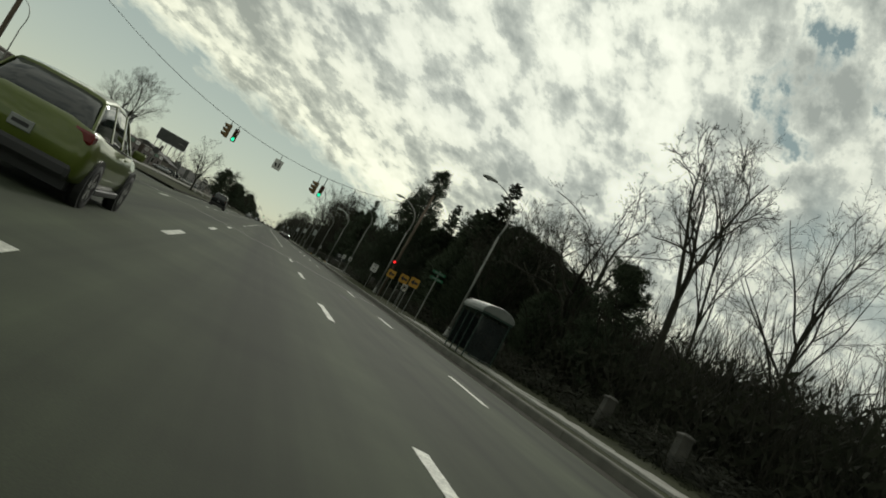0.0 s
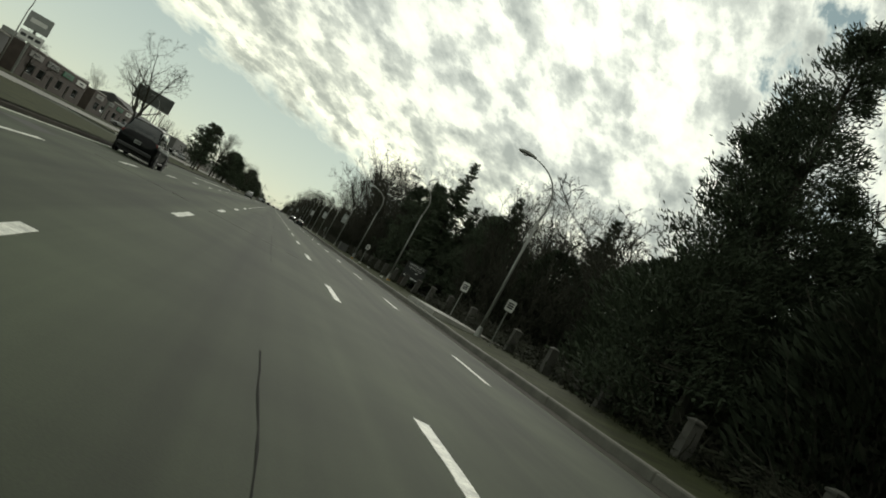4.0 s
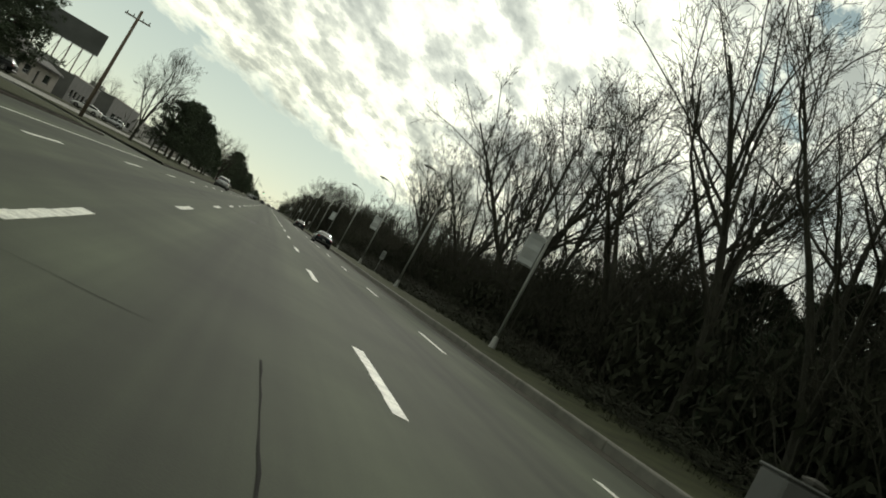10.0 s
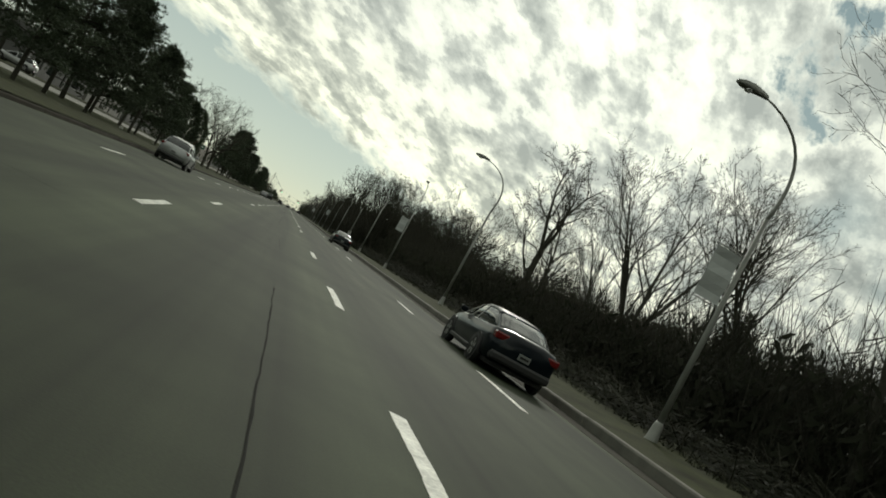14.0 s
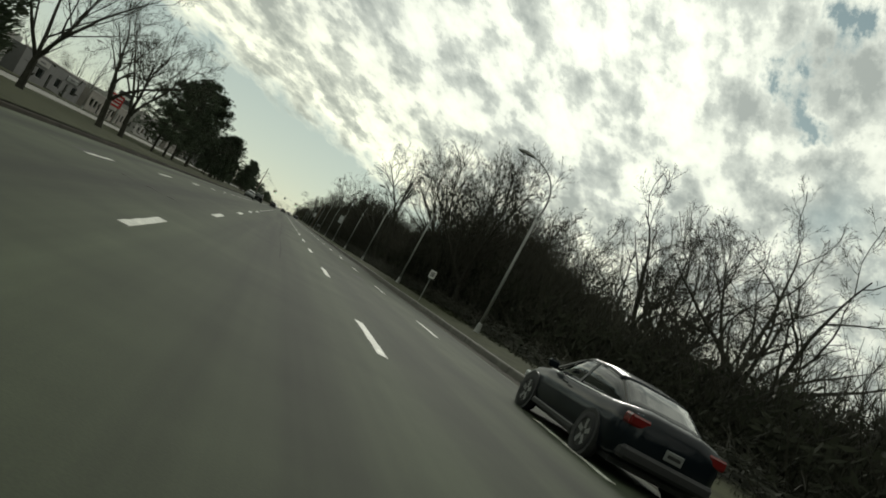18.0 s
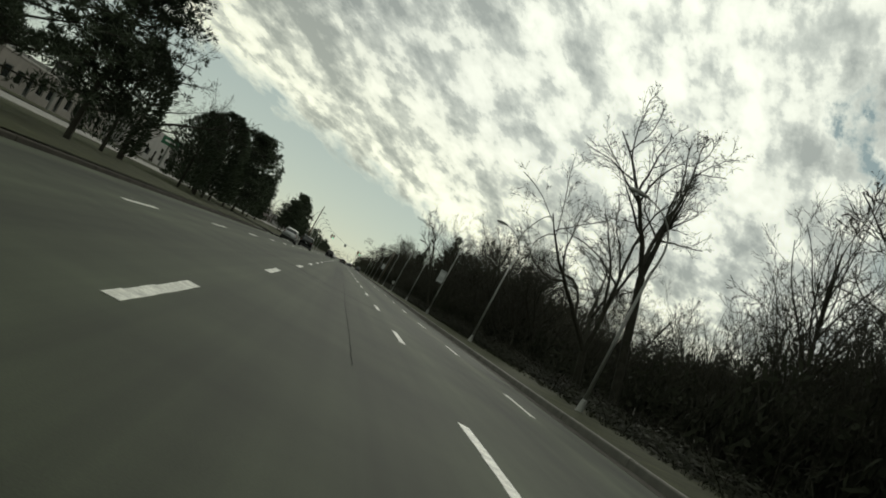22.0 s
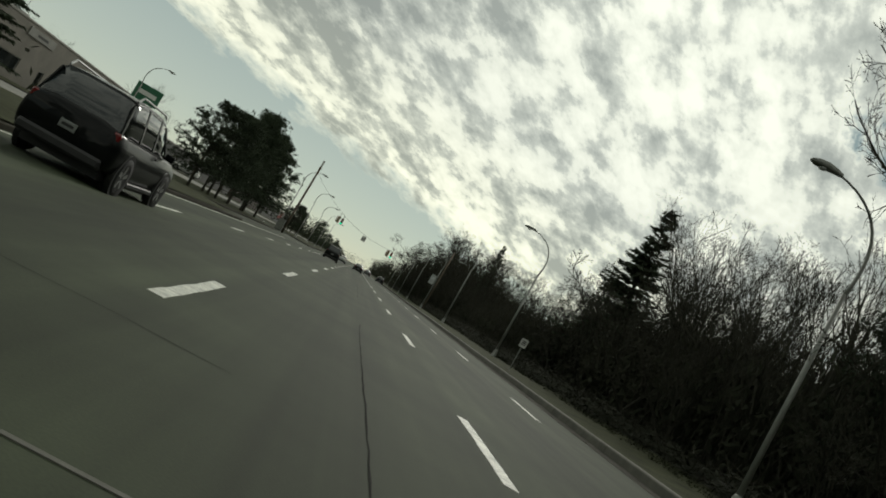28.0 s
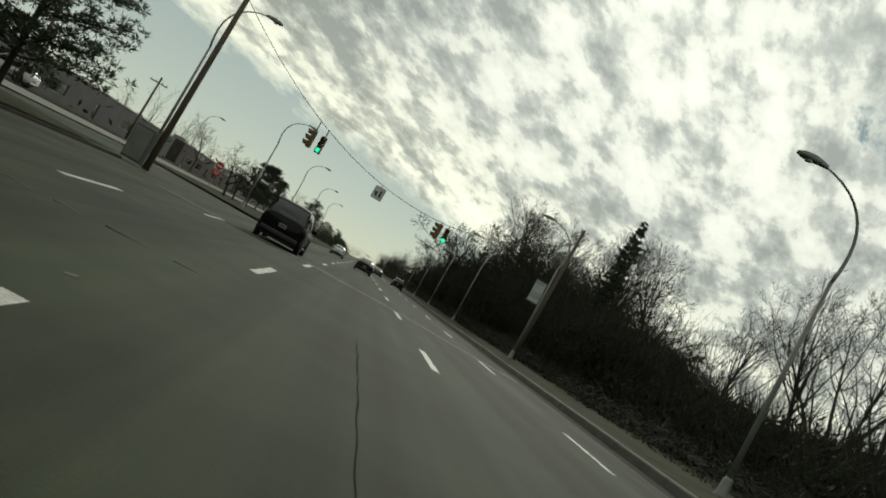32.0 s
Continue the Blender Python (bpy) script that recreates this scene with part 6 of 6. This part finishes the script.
LIME = paint("lime_paint", (0.085, 0.11, 0.014), 0.2)
INK = paint("black_paint", (0.005, 0.006, 0.006), 0.0, 0.3, 0.05)
NAVY = paint("dark_blue_paint", (0.004, 0.007, 0.010), 0.0, 0.45, 0.05)
SILVER = paint("silver_paint", (0.36, 0.37, 0.37), 0.6)
CHALK = paint("white_paint", (0.62, 0.62, 0.60), 0.0)
GRAPH = paint("graphite_paint", (0.05, 0.052, 0.055), 0.4)
make_car("crossover_car", "hatch", LIME, "lime green crossover car in the next lane", pose(-3.45, 13.2, -0.04), rails=False)
make_car("saloon_car", "sedan", NAVY, "dark blue saloon car with chrome window trim and alloy wheels", pose(6.15, 300.6, -0.10))
make_car("sport_utility_car", "suv", INK, "black boxy sport utility car with roof rails", pose(-3.45, 551.3, -0.04), rails=True)
make_car("crossover_car", "suv", INK, "black crossover car with a bright roof reflection", pose(-6.6, 103.8, -0.12))
make_car("saloon_car", "sedan", INK, "black saloon car driving ahead in the middle lane", pose(0.35, 600.5, 0))
make_car("saloon_car", "sedan", CHALK, "white saloon car driving far ahead", pose(-3.4, 624.5, -0.04))
make_car("hatchback_car", "hatch", SILVER, "silver hatchback car beside the median", pose(-6.8, 273.0, -0.12))
make_car("hatchback_car", "hatch", SILVER, "silver hatchback car beside the grass median", pose(-6.9, 448.0, -0.12))
make_car("saloon_car", "sedan", NAVY, "dark saloon car with a bright roof reflection in the kerb lane", pose(6.4, 242.6, -0.11))
make_car("sport_utility_car", "suv", INK, "black sport utility car beside the grass median", pose(-5.8, 468.4, -0.10), rails=True)
make_car("saloon_car", "sedan", GRAPH, "dark grey saloon car far ahead", pose(3.4, 664.5, -0.04))
make_car("hatchback_car", "hatch", NAVY, "dark hatchback car by the kerb far ahead", pose(6.4, 642.5, -0.11))
for k, (x, y, t, c, kind) in enumerate(((-31.5, 226, 90, SILVER, "sedan"), (-31.5, 239, 90, GRAPH, "suv"), (-31.5, 251, 88, INK, "hatch"), (-31.5, 294, 90, CHALK, "sedan"), (-31.5, 315, 92, SILVER, "hatch"), (-31.5, 584, 90, CHALK, "suv"))):
    make_car("parked_car", kind, c, "parked car in front of the roadside shops", pose(x, y, 0.11, 0, 0, t), group="parked cars")


# ---- shops beyond the median ----
def shop(y0, y1, h, wall, label, depth=18, x=-36.0, panels=None, doors=2, windows=4, gable=False, wh=2.2):
    ob = thing("shop_building", label, "building", pose(x, (y0 + y1) / 2, 0.1), "roadside buildings")
    L, t = (y1 - y0) / 2, 0.3
    n = windows + doors
    step = 2 * L / (n + 1)
    slots = [(-L + step * (k + 1), k in [int((d + 1) * n / (doors + 1)) for d in range(doors)]) for k in range(n)]
    cuts = []
    for c, is_door in slots:
        w = 1.2 if is_door else min(step * 0.62, 4.5)
        cuts.append((c - w / 2, c + w / 2, 0.0 if is_door else 0.8, 2.1 if is_door else 0.8 + wh * 0.62))
    at = -L
    for a, e, z0, z1 in cuts:
        part("front_wall", Build().box(-t, 0, at, a, 0, h), wall, ob)
        if z0 > 0:
            part("front_wall", Build().box(-t, 0, a, e, 0, z0), wall, ob)
        part("front_wall", Build().box(-t, 0, a, e, z1, h), wall, ob)
        at = e
    part("front_wall", Build().box(-t, 0, at, L, 0, h), wall, ob)
    part("side_wall", Build().box(-depth, -t, -L, -L + t, 0, h), wall, ob)
    part("side_wall", Build().box(-depth, -t, L - t, L, 0, h), wall, ob)
    part("rear_wall", Build().box(-depth - t, -depth, -L, L, 0, h), wall, ob)
    if gable:
        rf = Build()
        rf.rings([[(0.5, y, h), (-depth / 2, y, h + 3.2), (-depth - 0.5, y, h), (-depth - 0.5, y, h - 0.2), (0.5, y, h - 0.2)] for y in (-L - 0.4, L + 0.4)], True)
        part("roof", rf, ROOF, ob)
        part("chimney", Build().box(-depth * 0.4, -depth * 0.4 + 0.8, L * 0.5, L * 0.5 + 0.8, h + 1.0, h + 4.4, 0.03), BRICK, ob)
    else:
        part("roof", Build().box(-depth, -t, -L + t, L - t, h - 0.5, h - 0.3), ROOF, ob)
        part("parapet", Build().box(-t - 0.06, 0.06, -L - 0.05, L + 0.05, h + 0.002, h + 0.2, 0.03), CONCRETE, ob)
        part("roof_unit", Build().box(-8, -5.5, -L * 0.3, -L * 0.3 + 3, h - 0.3, h + 1.1, 0.05), STEEL, ob)
    for (a, e, z0, z1), (c, is_door) in zip(cuts, slots):
        f = Build()
        for q in ((a, a + 0.08, z0, z1), (e - 0.08, e, z0, z1), (a + 0.08, e - 0.08, z1 - 0.08, z1), (a + 0.08, e - 0.08, z0, z0 + 0.08)):
            f.box(-0.18, -0.08, q[0], q[1], q[2], q[3])
        w = part("door" if is_door else "window", f, STEEL, ob)
        part("pane", Build().box(-0.14, -0.12, a + 0.08, e - 0.08, z0 + 0.08, z1 - 0.08), GLASS, w)
    if panels:
        for k in range(panels):
            c = -L + 2 * L * (k + 0.5) / panels
            pn = part("fascia_sign", Build().box(0.02, 0.12, c - min(3, L / panels * 0.7), c + min(3, L / panels * 0.7), h - 1.1, h - 0.3, 0.02), (PALE, SHELTER_ROOF, GREEN_SIGN, WHITE)[k % 4], ob)
            part("lettering_bar", Build().box(0.124, 0.13, c - 1.2, c + 1.2, h - 0.82, h - 0.58), BLACK, pn)
    return ob


shop(13, 70, 3.9, GREY_WALL, "low grey block building with shop windows", panels=3)
shop(81, 119, 4.2, BRICK, "long low brick commercial building", panels=3)
shop(122, 168, 3.6, GREY_WALL, "grey flat-roofed workshop building", panels=2)
shop(175, 208, 4.1, BRICK, "red brick shop building with pale panels", panels=4)
shop(214, 252, 3.9, BRICK, "red brick shop row with dark windows", panels=4)
shop(266, 290, 3.1, STUCCO, "beige house with a pitched roof and a chimney", gable=True, windows=3, doors=1)
shop(297, 316, 4.3, GREY_WALL, "grey commercial building behind the trees")
shop(329, 360, 5.1, GREY_WALL, "grey two-storey-high block building with few windows", windows=3, doors=1)
shop(362, 389, 3.9, PALE, "pale rendered flat-roofed shop building", windows=5)
shop(394, 424, 3.6, GREY_WALL, "low grey shop with a canopy", panels=2)
shop(429, 463, 3.3, STUCCO, "beige single-storey motel building", windows=8, doors=3)
shop(472, 511, 5.1, PALE, "large pale rendered building with square windows", windows=6, doors=1, wh=1.8)
shop(519, 562, 5.5, STUCCO, "tall beige commercial building with a green sign", panels=2, windows=3)
shop(569, 652, 3.4, GREY_WALL, "long low dark grey warehouse wall", windows=5, doors=1)
shop(659, 717, 3.9, BRICK, "distant brick shop row", panels=2)
shop(724, 811, 4.7, GREY_WALL, "distant grey commercial building")

# ---- tall signs ----
bb = thing("billboard", "large dark billboard on six steel posts", "billboard", pose(-46, 319, 0.1, 0, 0, 14) @ Matrix.Diagonal((0.75, 0.75, 0.75, 1)))
for k in range(6):
    part("post", Build().box(-6.5 + 2.6 * k - 0.15, -6.5 + 2.6 * k + 0.15, -0.15, 0.15, 0, 13.2), TIMBER, bb)
part("panel", Build().box(-7.6, 7.6, -0.45, -0.2, 13.2, 19.0, 0.05), material("billboard_face", (0.05, 0.055, 0.05), 0.6, vary=0.4, scale=0.3), bb)
part("catwalk", Build().box(-7.4, 7.4, -1.3, -0.46, 13.0, 13.1), STEEL, bb)
for k in range(5):
    part("brace", Build().tube([(-6.5 + 2.6 * k, 0, 2), (-3.9 + 2.6 * k, 0, 12.8)], 0.06, 5), TIMBER, bb)


def pole_sign(x, y, h, w, t, face, label, turn=10, lower=True, round_=False):
    ob = thing("pole_sign", label, "shop sign", pose(x, y, 0.1, 0, 0, turn), "shop pole signs")
    part("pole", Build().tube([(0, 0.15, 0), (0, 0.15, h - 0.2)], 0.17, 8), STEEL, ob)
    if round_:
        part("cabinet", Build().lathe([(0.0, -0.25), (w * 0.46, -0.25), (w * 0.5, -0.18), (w * 0.5, 0.0), (0.0, 0.02)], 24, "y", (0, 0, h)), face, ob)
    else:
        c = part("cabinet", Build().box(-w / 2, w / 2, -0.3, 0.0, h - t, h, 0.05), face, ob)
        part("lettering_bar", Build().box(-w * 0.34, w * 0.34, -0.31, -0.302, h - t * 0.6, h - t * 0.35), WHITE, c)
    if lower:
        lo = part("letter_board", Build().box(-w * 0.5, w * 0.5, -0.25, -0.05, h - t - 1.5, h - t - 0.4, 0.03), WHITE, ob)
        for k in range(3):
            part("lettering_bar", Build().box(-w * 0.42 + k * w * 0.3, -w * 0.2 + k * w * 0.3, -0.26, -0.252, h - t - 1.1, h - t - 0.75), BLACK, lo)
    return ob


red = thing("notice_board", "red and white sign board on two posts beside trees", "sign board", pose(-19.6, 373.5, 0.6, 0, 0, 40) @ Matrix.Diagonal((0.75, 0.75, 0.85, 1)))
for dx in (-0.75, 0.75):
    part("post", post(Build(), dx, 2.3, 0.05), TIMBER, red)
part("panel", plate(Build(), 1.9, 1.5, 2.45, -0.04, 0.03, 0.03), RED_SIGN, red)
bars(red, [(-0.75, 0.75, 2.75, 2.95), (-0.7, 0.7, 2.4, 2.52), (-0.6, 0.6, 1.95, 2.15)], WHITE, -0.05)
pole_sign(-34, 168, 7.6, 2.8, 2.0, SIGN_BACK, "grey pole sign above a white letter board")
pole_sign(-33, 213, 4.1, 1.6, 2.0, material("sign_dark", (0.03, 0.03, 0.03), 0.5), "dark round pole sign in front of a shop", lower=False, round_=True)
pole_sign(-33, 374, 5.4, 2.2, 1.7, material("sign_dark", (0.03, 0.03, 0.03), 0.5), "dark square pole sign in front of a shop", lower=False)
pole_sign(-32.5, 435, 5.8, 2.4, 1.9, material("sign_dark", (0.03, 0.03, 0.03), 0.5), "dark hexagonal pole sign by the road", lower=False)
pole_sign(-31.5, 479, 4.7, 2.7, 1.2, GREEN_SIGN, "green pole sign with a white bar", lower=False)
pole_sign(-29.0, 541.5, 6.7, 2.9, 1.9, GREEN_SIGN, "green pole sign in front of a beige building", lower=False)
